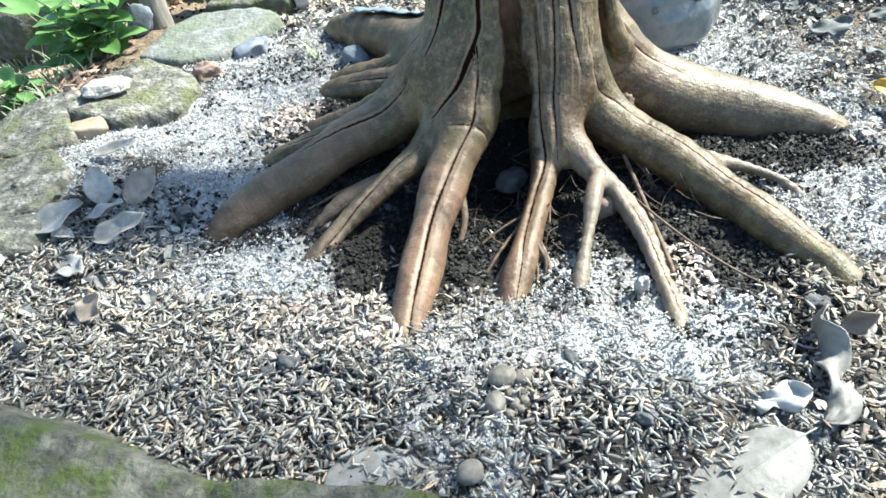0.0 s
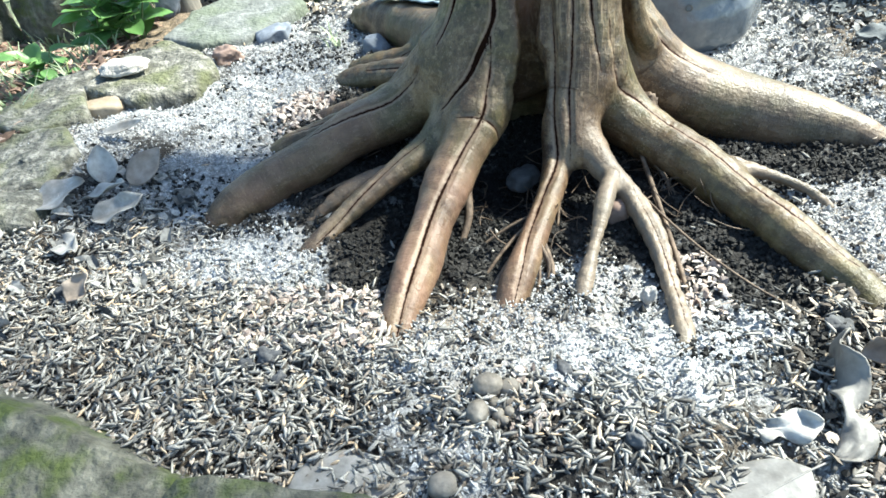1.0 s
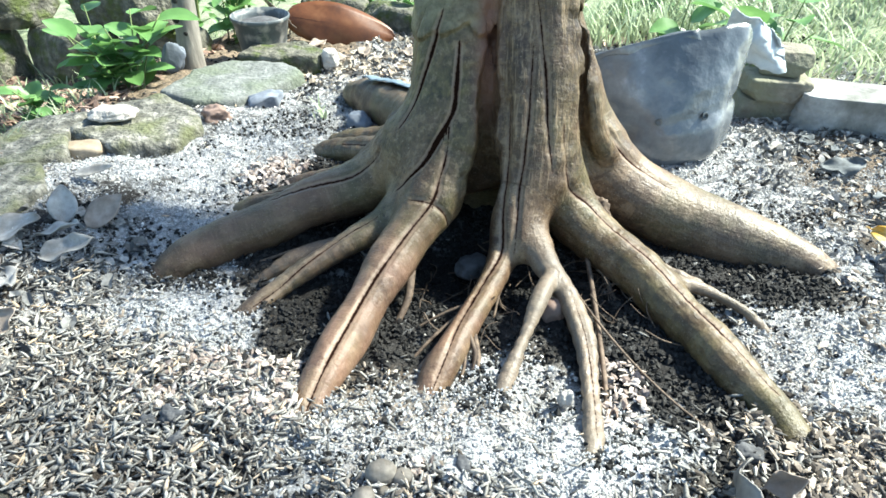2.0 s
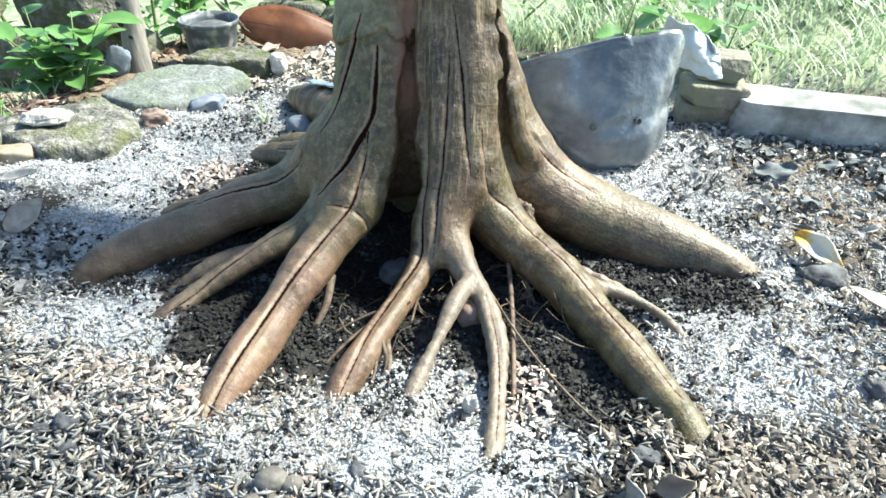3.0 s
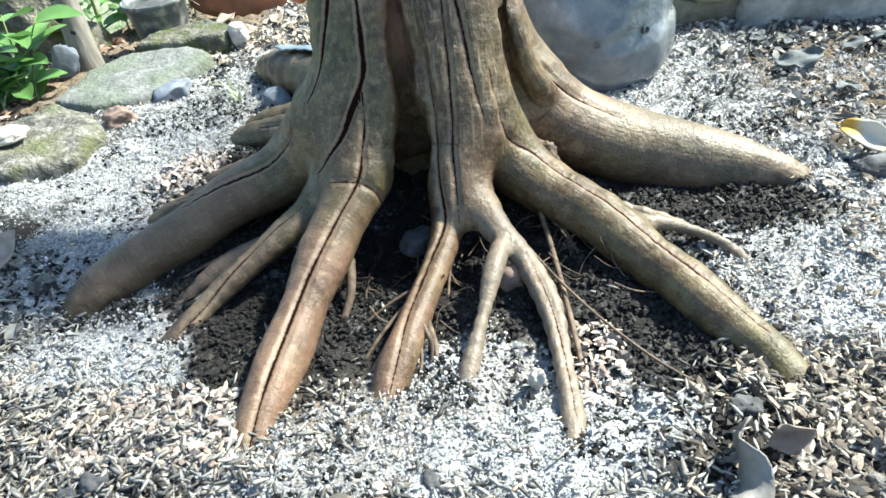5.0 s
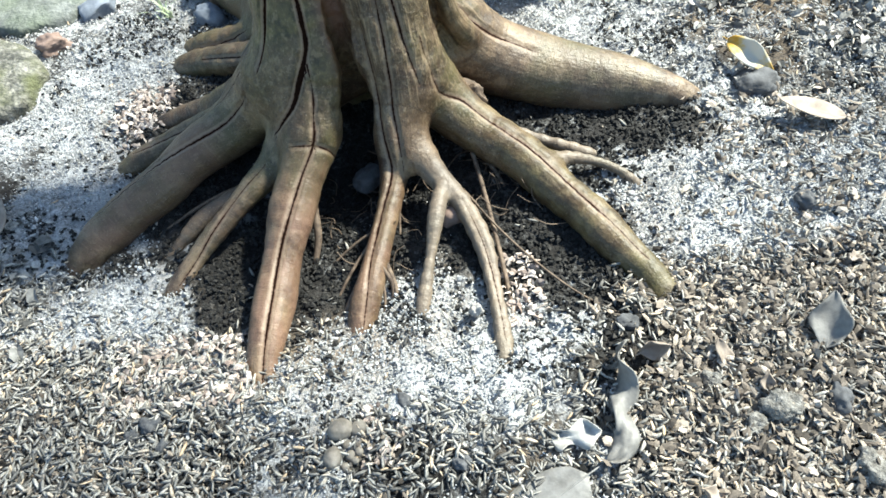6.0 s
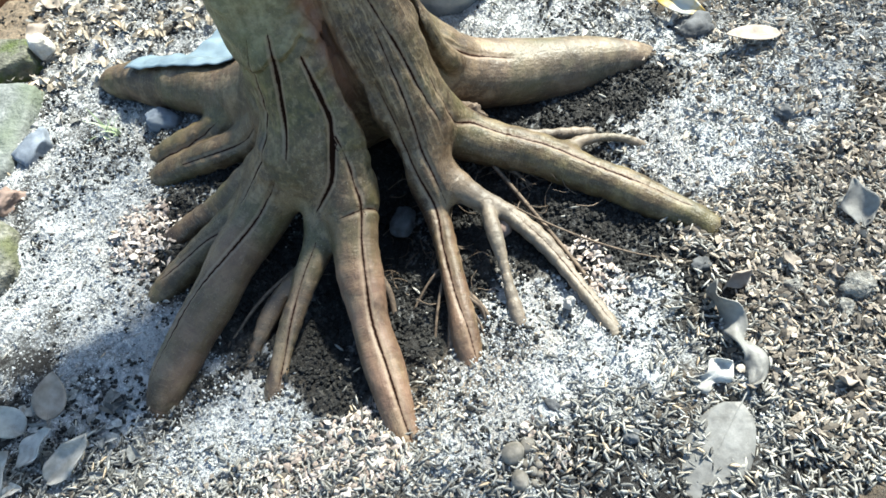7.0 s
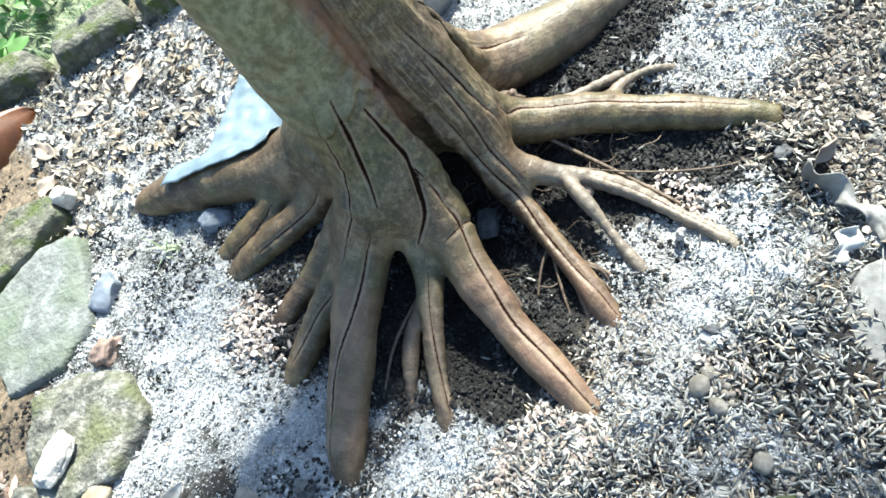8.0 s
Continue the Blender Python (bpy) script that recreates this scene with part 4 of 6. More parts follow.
def build_tree():
    field, part_no, count = sample_tree()
    verts, quads, cells = surface(field)
    grads = np.gradient(field, VOX)
    c = np.minimum(cells, np.array(field.shape) - 1)
    normal = np.stack([(g[c[:, 0], c[:, 1], c[:, 2]] + g[c[:, 0] + 1, c[:, 1] + 1, c[:, 2] + 1]) * 0.5 for g in grads], 1)
    normal /= np.linalg.norm(normal, axis=1)[:, None] + 1e-9
    owner = part_no[cells[:, 0], cells[:, 1], cells[:, 2]]
    side, gape = np.full(len(verts), 0.01), np.zeros(len(verts))
    closest = np.full(len(verts), 1.0)
    for width, line in SNAPPED:
        lo, hi = line.min(0) - 0.008, line.max(0) + 0.008
        near = np.where(((verts > lo) & (verts < hi)).all(1))[0]
        v, out = verts[near], skin_normal(line)
        n = len(line)
        for i, (a, b) in enumerate(zip(line[:-1], line[1:])):
            ab = b - a
            t = ((v - a) @ ab) / max(float(ab @ ab), 1e-12)
            over = np.maximum(np.maximum(-t, t - 1), 0)
            t = np.clip(t, 0, 1)
            off = v - a - t[:, None] * ab
            d = np.linalg.norm(off, axis=1)
            across = np.cross(ab, out[i] + out[i + 1])
            across /= np.linalg.norm(across) + 1e-12
            w = crack_width(width, i, n) * (1 - t) + crack_width(width, i + 1, n) * t
            w = w * (1 - ease(d, 0.0032, 0.0050))
            hit = d < closest[near]
            closest[near[hit]] = d[hit]
            side[near[hit]], gape[near[hit]] = (off @ across)[hit], w[hit]
    # bare reddish wood in the seam between the stems
    inner = np.exp(-((verts[:, 0] - 0.034 + 0.05 * (verts[:, 2] - 0.13)) / (0.0085 + 0.02 * np.clip(verts[:, 2] - 0.12, 0, 0.2))) ** 2) * ease(verts[:, 2], 0.075, 0.13) * (verts[:, 1] < 0.63) * 0.9
    grain = grain_coordinates(verts, owner)
    keep = verts[quads][:, :, 2].max(1) > -0.046
    quads = quads[keep]
    face_owner = owner[quads[:, 0]]
    tree = thing("tree", "brown fluted tree with splayed, split surface roots, in ash", "tree", at=(0.04, 0.6, -0.016))
    pieces = ROOTS
    for index, name in enumerate(PART_NAMES):
        q = quads[face_owner == index]
        if not len(q):
            continue
        used, flat = np.unique(q, return_inverse=True)
        q = flat.reshape(q.shape)
        me = bpy.data.meshes.new(name)
        me.vertices.add(len(used))
        me.vertices.foreach_set("co", verts[used].ravel().astype(np.float32))
        me.loops.add(q.size)
        me.loops.foreach_set("vertex_index", q.ravel().astype(np.int32))
        me.polygons.add(len(q))
        me.polygons.foreach_set("loop_start", np.arange(0, q.size, 4, dtype=np.int32))
        me.update(calc_edges=True)
        me.validate()
        me.polygons.foreach_set("use_smooth", np.ones(len(me.polygons), bool))
        me.normals_split_custom_set_from_vertices([tuple(x) for x in normal[used]])
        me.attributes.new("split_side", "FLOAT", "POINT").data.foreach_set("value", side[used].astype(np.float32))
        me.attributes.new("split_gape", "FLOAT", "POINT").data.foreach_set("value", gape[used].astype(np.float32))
        me.attributes.new("inner", "FLOAT", "POINT").data.foreach_set("value", inner[used].astype(np.float32))
        me.attributes.new("grain", "FLOAT_VECTOR", "POINT").data.foreach_set("vector", grain[used].ravel().astype(np.float32))
        away = ease(np.hypot(verts[used, 0] - 0.03, verts[used, 1] - 0.60), 0.10, 0.17)
        stem = ease(verts[used, 2], 0.03, 0.09) * (1 - away) * ease(verts[used, 0], 0.02, 0.05)
        me.attributes.new("fibre", "FLOAT", "POINT").data.foreach_set("value", stem.astype(np.float32))
        me.attributes.new("plates", "FLOAT", "POINT").data.foreach_set("value", (ease(verts[used, 2], 0.03, 0.08) * (1 - away) * (1 - 0.7 * ease(verts[used, 2], 0.165, 0.18) * ease(0.03 - verts[used, 0], 0, 0.01))).astype(np.float32))
        me.attributes.new("flush", "FLOAT", "POINT").data.foreach_set("value", (away * FLUSH.get(index, 0.0)).astype(np.float32))
        for tint, amount in (("greyed", GREYED.get(index, 0.0)), ("algae", ALGAE.get(index, 0.0))):
            me.attributes.new(tint, "FLOAT", "POINT").data.foreach_set("value", (away * amount if index else 0.85 * ease(verts[used, 2], 0.04, 0.12) * ease(0.03 - verts[used, 0], -0.02, 0.02) * (tint == "algae")).astype(np.float32))
        me.materials.append(BARK)
        ob = child(new(name, me), pieces[2] if name == "root_twig" else tree, PART_LABELS[index] if index < 3 else "")
        pieces[index] = ob
    # the trunk above the fluted foot: unseen, leaned along the sun's rays to shorten its shadow
    v, f = tube(((0.034, 0.655, 0.340, 0.060), (0.02, 0.668, 0.42, 0.056), (0.130, 0.735, 0.58, 0.048), (0.35, 0.855, 0.85, 0.040), (0.62, 0.99, 1.15, 0.028)), 20, 6)
    part("unseen_stem", v, f, BARK, tree)
    return tree


tree = build_tree()

# ---- the ground: one sheet, fine near the tree, coarse towards the horizon ----
def spaced(lo, hi, step, far):
    inner = list(np.arange(lo, hi, step))
    left, right, s = [], [], step
    a, b = lo, hi
    while a > -far:
        s *= 1.35
        a -= s
        left.append(a)
    s = step
    while b < far:
        s *= 1.35
        b += s
        right.append(b)
    return np.array(left[::-1] + inner + [hi] + right)


def outside(x, y):
    """1 beyond the edging stones, on plain dark earth."""
    edge = -0.42 + 0.10 * ease(y, 0.72, 0.92) + 0.10 * ease(y, 0.98, 1.10)
    return np.clip(ease(edge - x, 0.0, 0.05) + ease(y - 1.192 + 0.53 * np.clip(x, -0.6, 0.12), 0.02, 0.09), 0, 1)


def soil_and_shade(x, y):
    """Black soil laid bare round the foot of the tree, with the roots' shade painted in as soil."""
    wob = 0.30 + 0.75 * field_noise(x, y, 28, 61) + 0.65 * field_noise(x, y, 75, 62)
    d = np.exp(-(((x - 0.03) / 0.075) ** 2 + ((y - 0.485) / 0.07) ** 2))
    # spots under and between roots, darkened where their shade falls
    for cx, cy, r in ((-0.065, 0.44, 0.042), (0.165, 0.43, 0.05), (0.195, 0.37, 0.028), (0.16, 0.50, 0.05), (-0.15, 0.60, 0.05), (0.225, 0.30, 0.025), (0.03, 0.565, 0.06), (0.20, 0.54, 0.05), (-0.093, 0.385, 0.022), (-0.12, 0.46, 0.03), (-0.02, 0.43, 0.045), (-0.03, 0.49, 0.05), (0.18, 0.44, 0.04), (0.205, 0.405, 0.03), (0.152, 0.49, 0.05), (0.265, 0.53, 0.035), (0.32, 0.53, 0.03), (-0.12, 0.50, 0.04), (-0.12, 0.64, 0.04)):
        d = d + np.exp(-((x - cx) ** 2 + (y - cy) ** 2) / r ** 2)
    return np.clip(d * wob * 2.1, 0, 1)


def ash_sun_amount(x, y):
    """1 on clean pale ash, 0 on husks and char; sun patches are painted in as ash."""
    near = np.exp(-(((x - 0.03) / 0.30) ** 2 + ((y - 0.52) / 0.28) ** 2))
    a = 0.35 + 0.6 * near + 0.25 * (ease(y, 0.5, 0.7)) + 0.25 * ease(y, 0.58, 0.7) * ease(x, 0.0, 0.2)
    # bright spots: white ash, and sun patches painted as ash
    for cx, cy, rad in ((-0.23, 0.385, 0.05), (-0.15, 0.42, 0.035), (0.01, 0.335, 0.04), (0.07, 0.32, 0.05), (0.125, 0.285, 0.035), (0.335, 0.425, 0.08), (0.285, 0.45, 0.045), (0.42, 0.47, 0.07), (-0.30, 0.66, 0.06), (0.28, 0.78, 0.05), (-0.02, 0.28, 0.03)):
        a = a + 0.7 * np.exp(-((x - cx) ** 2 + (y - cy) ** 2) / rad ** 2)
    a = a - 0.55 * ease(x, 0.27, 0.38) * ease(y, 0.54, 0.64) * ease(field_noise(x, y, 16, 14), 0.35, 0.6)
    a = a * (1 - 0.97 * soil_and_shade(x, y))
    a = a * (1 - 0.65 * ease(-x - 0.05, 0.0, 0.12) * ease(0.37 - y, 0, 0.08))
    a = a * (1 - 0.55 * ease(x, 0.26, 0.36) * ease(0.40 - y, 0.0, 0.06)) * (1 - 0.45 * ease(0.295 - y, 0.0, 0.06))
    a = a + 0.95 * (field_noise(x, y, 22, 11) - 0.5) + 0.85 * (field_noise(x, y, 60, 12) - 0.5)
    return np.clip(a, 0, 1) * (1 - outside(x, y)) * (1 - ease(np.hypot(x - 0.05, y - 0.6), 0.85, 1.2))


def litter_amount(x, y):
    r = np.exp(-(((x + 0.03) / 0.11) ** 2 + ((y - 0.33) / 0.03) ** 2)) * 0.5 + np.exp(-(((x + 0.20) / 0.035) ** 2 + ((y - 0.64) / 0.035) ** 2))
    r = r + 0.6 * ease(x, 0.22, 0.3) * ease(0.36 - y, 0, 0.06) + 0.8 * ease(x, 0.34, 0.42) * ease(y, 0.62, 0.7)
    r = r + 0.8 * ease(field_noise(x, y, 14, 31), 0.6, 0.8) * 0.5 + 0.5 * ease(y, 0.9, 1.05) * field_noise(x, y, 26, 33)
    return np.clip(np.clip(r, 0, 1) * (1 - soil_and_shade(x, y)) + outside(x, y), 0, 1)


def build_ground():
    xs, ys = spaced(-0.62, 0.72, 0.004, 60), spaced(0.06, 1.22, 0.004, 60)
    gx, gy = np.meshgrid(xs, ys, indexing="ij")
    z = ground_base(gx, gy)
    near = ease(1.6 - np.hypot(gx, gy - 0.55), 0, 0.6)
    z = z + near * (0.008 * (field_noise(gx, gy, 55, 21) - 0.5) + 0.005 * (field_noise(gx, gy, 120, 22) - 0.5))
    nx, ny = len(xs), len(ys)
    idx = np.arange(nx * ny).reshape(nx, ny)
    quads = np.stack((idx[:-1, :-1], idx[1:, :-1], idx[1:, 1:], idx[:-1, 1:]), -1).reshape(-1, 4)
    me = bpy.data.meshes.new("ground")
    me.vertices.add(nx * ny)
    me.vertices.foreach_set("co", np.stack((gx, gy, z), -1).ravel().astype(np.float32))
    me.loops.add(quads.size)
    me.loops.foreach_set("vertex_index", quads.ravel().astype(np.int32))
    me.polygons.add(len(quads))
    me.polygons.foreach_set("loop_start", np.arange(0, quads.size, 4, dtype=np.int32))
    me.update(calc_edges=True)
    me.polygons.foreach_set("use_smooth", np.ones(len(me.polygons), bool))
    turf = np.clip(ease(gy, 0.98, 1.2) * ease(gx, 0.2, 0.4) + ease(gy, 1.2, 1.4) + ease(-gx, 0.55, 0.7) + ease(np.hypot(gx - 0.05, gy - 0.6), 0.95, 1.3), 0, 1)
    for name, value in (("ash", ash_sun_amount(gx, gy)), ("litter", litter_amount(gx, gy)), ("turf", turf)):
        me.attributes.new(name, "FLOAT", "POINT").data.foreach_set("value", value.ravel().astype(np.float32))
    me.materials.append(GROUND)
    return tagged(new("ground", me), "bed of grey ash, char and loose husks", "ground", kind="structure")


build_ground()


# ---- loose pieces lying on the bed ----
HUSK_V = np.array([(-0.5, 0, 0.02), (-0.2, 0.14, 0.0), (-0.2, -0.14, 0.0), (-0.2, 0, 0.13), (0.2, 0.15, 0.0), (0.2, -0.15, 0.0), (0.2, 0, 0.14), (0.5, 0, 0.02)])
HUSK_F = np.array([(0, 3, 1), (0, 2, 3), (1, 3, 6), (1, 6, 4), (2, 6, 3), (2, 5, 6), (4, 6, 7), (6, 5, 7), (0, 1, 2), (1, 4, 2), (2, 4, 5), (4, 7, 5)])
GRAIN_V = np.array([(0.5, 0.05, 0.0), (-0.5, -0.1, 0.05), (0.1, 0.45, 0.05), (-0.05, -0.48, -0.02), (0.12, -0.08, 0.42), (-0.1, 0.08, -0.4)])
GRAIN_F = np.array([(0, 2, 4), (2, 1, 4), (1, 3, 4), (3, 0, 4), (2, 0, 5), (1, 2, 5), (3, 1, 5), (0, 3, 5)])


def strew(name, label, category, mat, shape_v, shape_f, xy, size, lift, tip, seed, slim=None, smooth=False):
    """Many copies of one small shape, turned at random and laid on the bed, in one mesh."""
    rng = np.random.default_rng(seed)
    n = len(xy)
    a, p, r = rng.uniform(0, 2 * math.pi, n), rng.normal(0, tip, n), rng.normal(0, tip, n)
    ca, sa, cp, sp, cr, sr = np.cos(a), np.sin(a), np.cos(p), np.sin(p), np.cos(r), np.sin(r)
    m = np.empty((n, 3, 3))
    m[:, 0] = np.stack((ca * cp, ca * sp * sr - sa * cr, ca * sp * cr + sa * sr), 1)
    m[:, 1] = np.stack((sa * cp, sa * sp * sr + ca * cr, sa * sp * cr - ca * sr), 1)
    m[:, 2] = np.stack((-sp, cp * sr, cp * cr), 1)
    s = rng.uniform(size[0], size[1], n)
    v = np.repeat(shape_v[None], n, 0) * (1 + rng.normal(0, 0.16, (n, len(shape_v), 3)))
    if slim is not None:
        v[:, :, 1:] *= rng.uniform(slim[0], slim[1], n)[:, None, None]
    v = np.einsum("nij,nkj->nki", m, v) * s[:, None, None]
    z = ground_base(xy[:, 0], xy[:, 1]) + 0.008 * (field_noise(xy[:, 0], xy[:, 1], 55, 21) - 0.5) + rng.uniform(lift[0], lift[1], n)
    v += np.stack((xy[:, 0], xy[:, 1], z), 1)[:, None, :]
    f = (shape_f[None] + (np.arange(n) * len(shape_v))[:, None, None]).reshape(-1, 3)
    me = bpy.data.meshes.new(name)
    me.vertices.add(n * len(shape_v))
    me.vertices.foreach_set("co", v.ravel().astype(np.float32))
    me.loops.add(f.size)
    me.loops.foreach_set("vertex_index", f.ravel().astype(np.int32))
    me.polygons.add(len(f))
    me.polygons.foreach_set("loop_start", np.arange(0, f.size, 3, dtype=np.int32))
    me.update(calc_edges=True)
    me.polygons.foreach_set("use_smooth", np.full(len(me.polygons), smooth))
    me.materials.append(mat)
    return tagged(new(name, me), label, category, kind="stuff")


def spots(n, lo, hi, chance, seed):
    """n random places in a rectangle, kept where chance(x, y) allows."""
    rng = np.random.default_rng(seed)
    out = []
    have = 0
    while have < n:
        p = rng.uniform(lo, hi, (n, 2))
        p = p[rng.uniform(0, 1, n) < chance(p[:, 0], p[:, 1])]
        out.append(p)
        have += len(p)
    return np.vstack(out)[:n]


def husk_chance(x, y):
    c = 0.015 + ease(0.40 - y, 0.0, 0.10) * (0.03 + 0.97 * ease(-x + 0.00, 0.0, 0.12)) + 1.1 * ease(x, 0.16, 0.27) * ease(0.385 - y, 0, 0.07) + 0.5 * ease(-x, 0.2, 0.3) * ease(0.5 - y, 0, 0.1)
    c = c + 0.12 * ease(x, 0.3, 0.4) * ease(0.75 - y, 0, 0.2) + 0.45 * ease(0.295 - y, 0.0, 0.06) * ease(x, -0.05, 0.02)
    c = c * (1 - 0.75 * soil_and_shade(x, y))
    return np.clip(c * (0.6 + 0.8 * field_noise(x, y, 25, 41)), 0, 1)


def ash_chance(x, y):
    return np.clip(0.05 + 0.95 * ash_sun_amount(x, y), 0, 1) * (1 - 0.97 * soil_and_shade(x, y)) ** 1.5 * (1 - outside(x, y)) * (1 - 0.6 * husk_chance(x, y)) * ease(1.25 - np.hypot(x - 0.05, (y - 0.55)), 0, 0.6)


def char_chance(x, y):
    # black crumbs crowd into the painted shade by the roots
    return np.clip(0.02 + 0.95 * soil_and_shade(x, y) + 0.3 * ease(field_noise(x, y, 20, 51), 0.6, 0.8), 0, 1)


strew("rice_husks", "loose tan and charred rice husks strewn over the bed", "husks", HUSK, HUSK_V, HUSK_F, spots(28000, (-0.5, 0.12), (0.62, 0.85), husk_chance, 5), (0.0075, 0.0125), (0.000, 0.006), 0.28, 5, (0.5, 0.95), True)
strew("ash_grains", "grey-white crumbs of ash covering the bed", "ash", ASH, GRAIN_V, GRAIN_F, spots(130000, (-0.6, 0.14), (0.7, 1.32), ash_chance, 6), (0.0010, 0.0027), (-0.001, 0.003), 0.6, 6)
CRUMB_V = np.array([(0.5, 0.08, 0.0), (0.15, 0.42, 0.06), (-0.38, 0.30, -0.02), (-0.48, -0.16, 0.05), (-0.05, -0.45, 0.0), (0.36, -0.30, 0.07), (0.02, 0.03, 0.20), (0.0, 0.0, -0.12)])
CRUMB_F = np.array([(k, (k + 1) % 6, 6) for k in range(6)] + [((k + 1) % 6, k, 7) for k in range(6)])
strew("ash_flakes", "grey-white flakes of burnt husk over the bed", "ash", ASH, CRUMB_V, CRUMB_F, spots(42000, (-0.5, 0.16), (0.62, 0.95), ash_chance, 26), (0.0015, 0.0036), (-0.0005, 0.0035), 0.6, 26, (0.3, 1.1))
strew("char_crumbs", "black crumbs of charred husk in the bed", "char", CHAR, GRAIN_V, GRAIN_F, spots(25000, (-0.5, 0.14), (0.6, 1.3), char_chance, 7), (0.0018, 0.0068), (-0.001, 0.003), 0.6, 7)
strew("ash_clods", "pale crumbly clods of ash and burnt husk", "ash", ASH, GRAIN_V, GRAIN_F, spots(5000, (-0.55, 0.16), (0.6, 1.3), lambda x, y: ash_chance(x, y) * ease(field_noise(x, y, 40, 71), 0.4, 0.7), 16), (0.003, 0.0066), (-0.001, 0.003), 0.6, 16)

FLAKE_V = np.array([(u - 0.5, (v - 0.5) * (0.35 + 0.3 * math.sin(3.1 * u)), 0.22 * (4 * (v - 0.5) ** 2) + 0.12 * math.sin(4 * u)) for u in (0, 0.33, 0.67, 1.0) for v in (0, 0.5, 1.0)])
FLAKE_F = np.array([t for i in range(3) for j in range(2) for t in ((i * 3 + j, i * 3 + j + 1, i * 3 + j + 4), (i * 3 + j, i * 3 + j + 4, i * 3 + j + 3))])
DULL_FLAKE = piece_material("dull_flake", ((0.0, (0.04, 0.038, 0.035)), (0.4, (0.17, 0.165, 0.155)), (0.75, (0.38, 0.37, 0.35)), (1.0, (0.50, 0.44, 0.38))), 0.75, 300)
TAN_FLAKE = piece_material("tan_flake", ((0.0, (0.18, 0.15, 0.115)), (0.5, (0.28, 0.235, 0.18)), (0.85, (0.46, 0.41, 0.34)), (1.0, (0.42, 0.30, 0.18))), 0.75, 300)
strew("leaf_flakes", "broken dark leaf flakes littering the soil by the kerb", "leaf litter", DULL_FLAKE, FLAKE_V, FLAKE_F, spots(1900, (0.28, 0.56), (0.75, 0.88), lambda x, y: np.clip(0.15 + ease(x, 0.3, 0.45) * ease(field_noise(x, y, 12, 81), 0.3, 0.6), 0, 1), 17), (0.005, 0.013), (0.001, 0.006), 0.45, 17)
strew("leaf_flakes", "broken tan leaf flakes among loose husks", "leaf litter", TAN_FLAKE, FLAKE_V, FLAKE_F, spots(500, (0.20, 0.14), (0.60, 0.50), lambda x, y: np.clip(0.1 + ease(x, 0.2, 0.3) * ease(0.40 - y, 0, 0.1), 0, 1), 18), (0.005, 0.011), (0.001, 0.005), 0.4, 18, (0.5, 0.9))
strew("leaf_flakes", "grey leaf flakes along the side stones", "leaf litter", DULL_FLAKE, FLAKE_V, FLAKE_F, spots(140, (-0.46, 0.28), (-0.26, 0.52), lambda x, y: 0.5 + 0 * x, 19), (0.006, 0.016), (0.001, 0.006), 0.4, 19)
strew("leaf_flakes", "tan and grey leaf flakes littering the back of the bed", "leaf litter", TAN_FLAKE, FLAKE_V, FLAKE_F, spots(900, (-0.40, 0.92), (0.30, 1.28), lambda x, y: (1 - outside(x, y)) * (0.3 + 0.7 * field_noise(x, y, 14, 83)), 20), (0.007, 0.017), (0.001, 0.006), 0.4, 20, (0.6, 1.2))
strew("leaf_flakes", "charred grey flakes littering the back of the bed", "leaf litter", DULL_FLAKE, FLAKE_V, FLAKE_F, spots(700, (-0.40, 0.85), (0.30, 1.28), lambda x, y: (1 - outside(x, y)) * (0.3 + 0.7 * field_noise(x, y, 14, 84)), 21), (0.006, 0.014), (0.001, 0.006), 0.4, 21, (0.6, 1.2))
TAN_CRUMB = piece_material("tan_crumb", ((0.0, (0.045, 0.036, 0.028)), (0.35, (0.12, 0.098, 0.078)), (0.75, (0.26, 0.215, 0.172)), (1.0, (0.50, 0.43, 0.36))))
strew("husk_crumbs", "broken tan husk crumbs among the husks", "husks", TAN_CRUMB, CRUMB_V, CRUMB_F, spots(15000, (0.17, 0.14), (0.62, 0.55), lambda x, y: husk_chance(x, y) * ease(x, 0.17, 0.24), 27), (0.003, 0.011), (0.000, 0.007), 0.6, 27, (0.25, 0.8))
strew("husk_crumbs", "broken grey husk crumbs among the husks", "husks", TAN_CRUMB, CRUMB_V, CRUMB_F, spots(7000, (-0.45, 0.14), (0.05, 0.42), husk_chance, 28), (0.002, 0.006), (0.000, 0.006), 0.6, 28, (0.25, 0.8))

# ---- edging stones and bricks ----
lay_stone("mossy_stone", "large grey edging stone covered in green moss", "stone", (-0.262, 0.185, -0.004), (0.215, 0.135, 0.068), -17, MOSSY, 5.0, 0.05, 1, (3, 0), 5, "front edging stones")
lay_stone("mossy_stone", "smaller grey edging stone with thin green moss", "stone", (-0.098, 0.142, -0.006), (0.150, 0.110, 0.062), -13, MOSSY, 5.0, 0.06, 2, (2, 0), 5, "front edging stones")
slab("edging_slab", "broken flat edging stone with moss and lichen", ((-0.462, 0.668), (-0.446, 0.745), (-0.405, 0.790), (-0.352, 0.768), (-0.318, 0.722), (-0.330, 0.668), (-0.388, 0.640)), 0.006, 0.05, STONE, 3, "side edging stones", (-0.04, 0.02))
slab("edging_slab", "low broken stone slab with an ochre side", ((-0.545, 0.600), (-0.535, 0.690), (-0.470, 0.735), (-0.452, 0.660), (-0.420, 0.610), (-0.470, 0.575)), 0.006, 0.05, STONE, 4, "side edging stones", (0.03, -0.03))
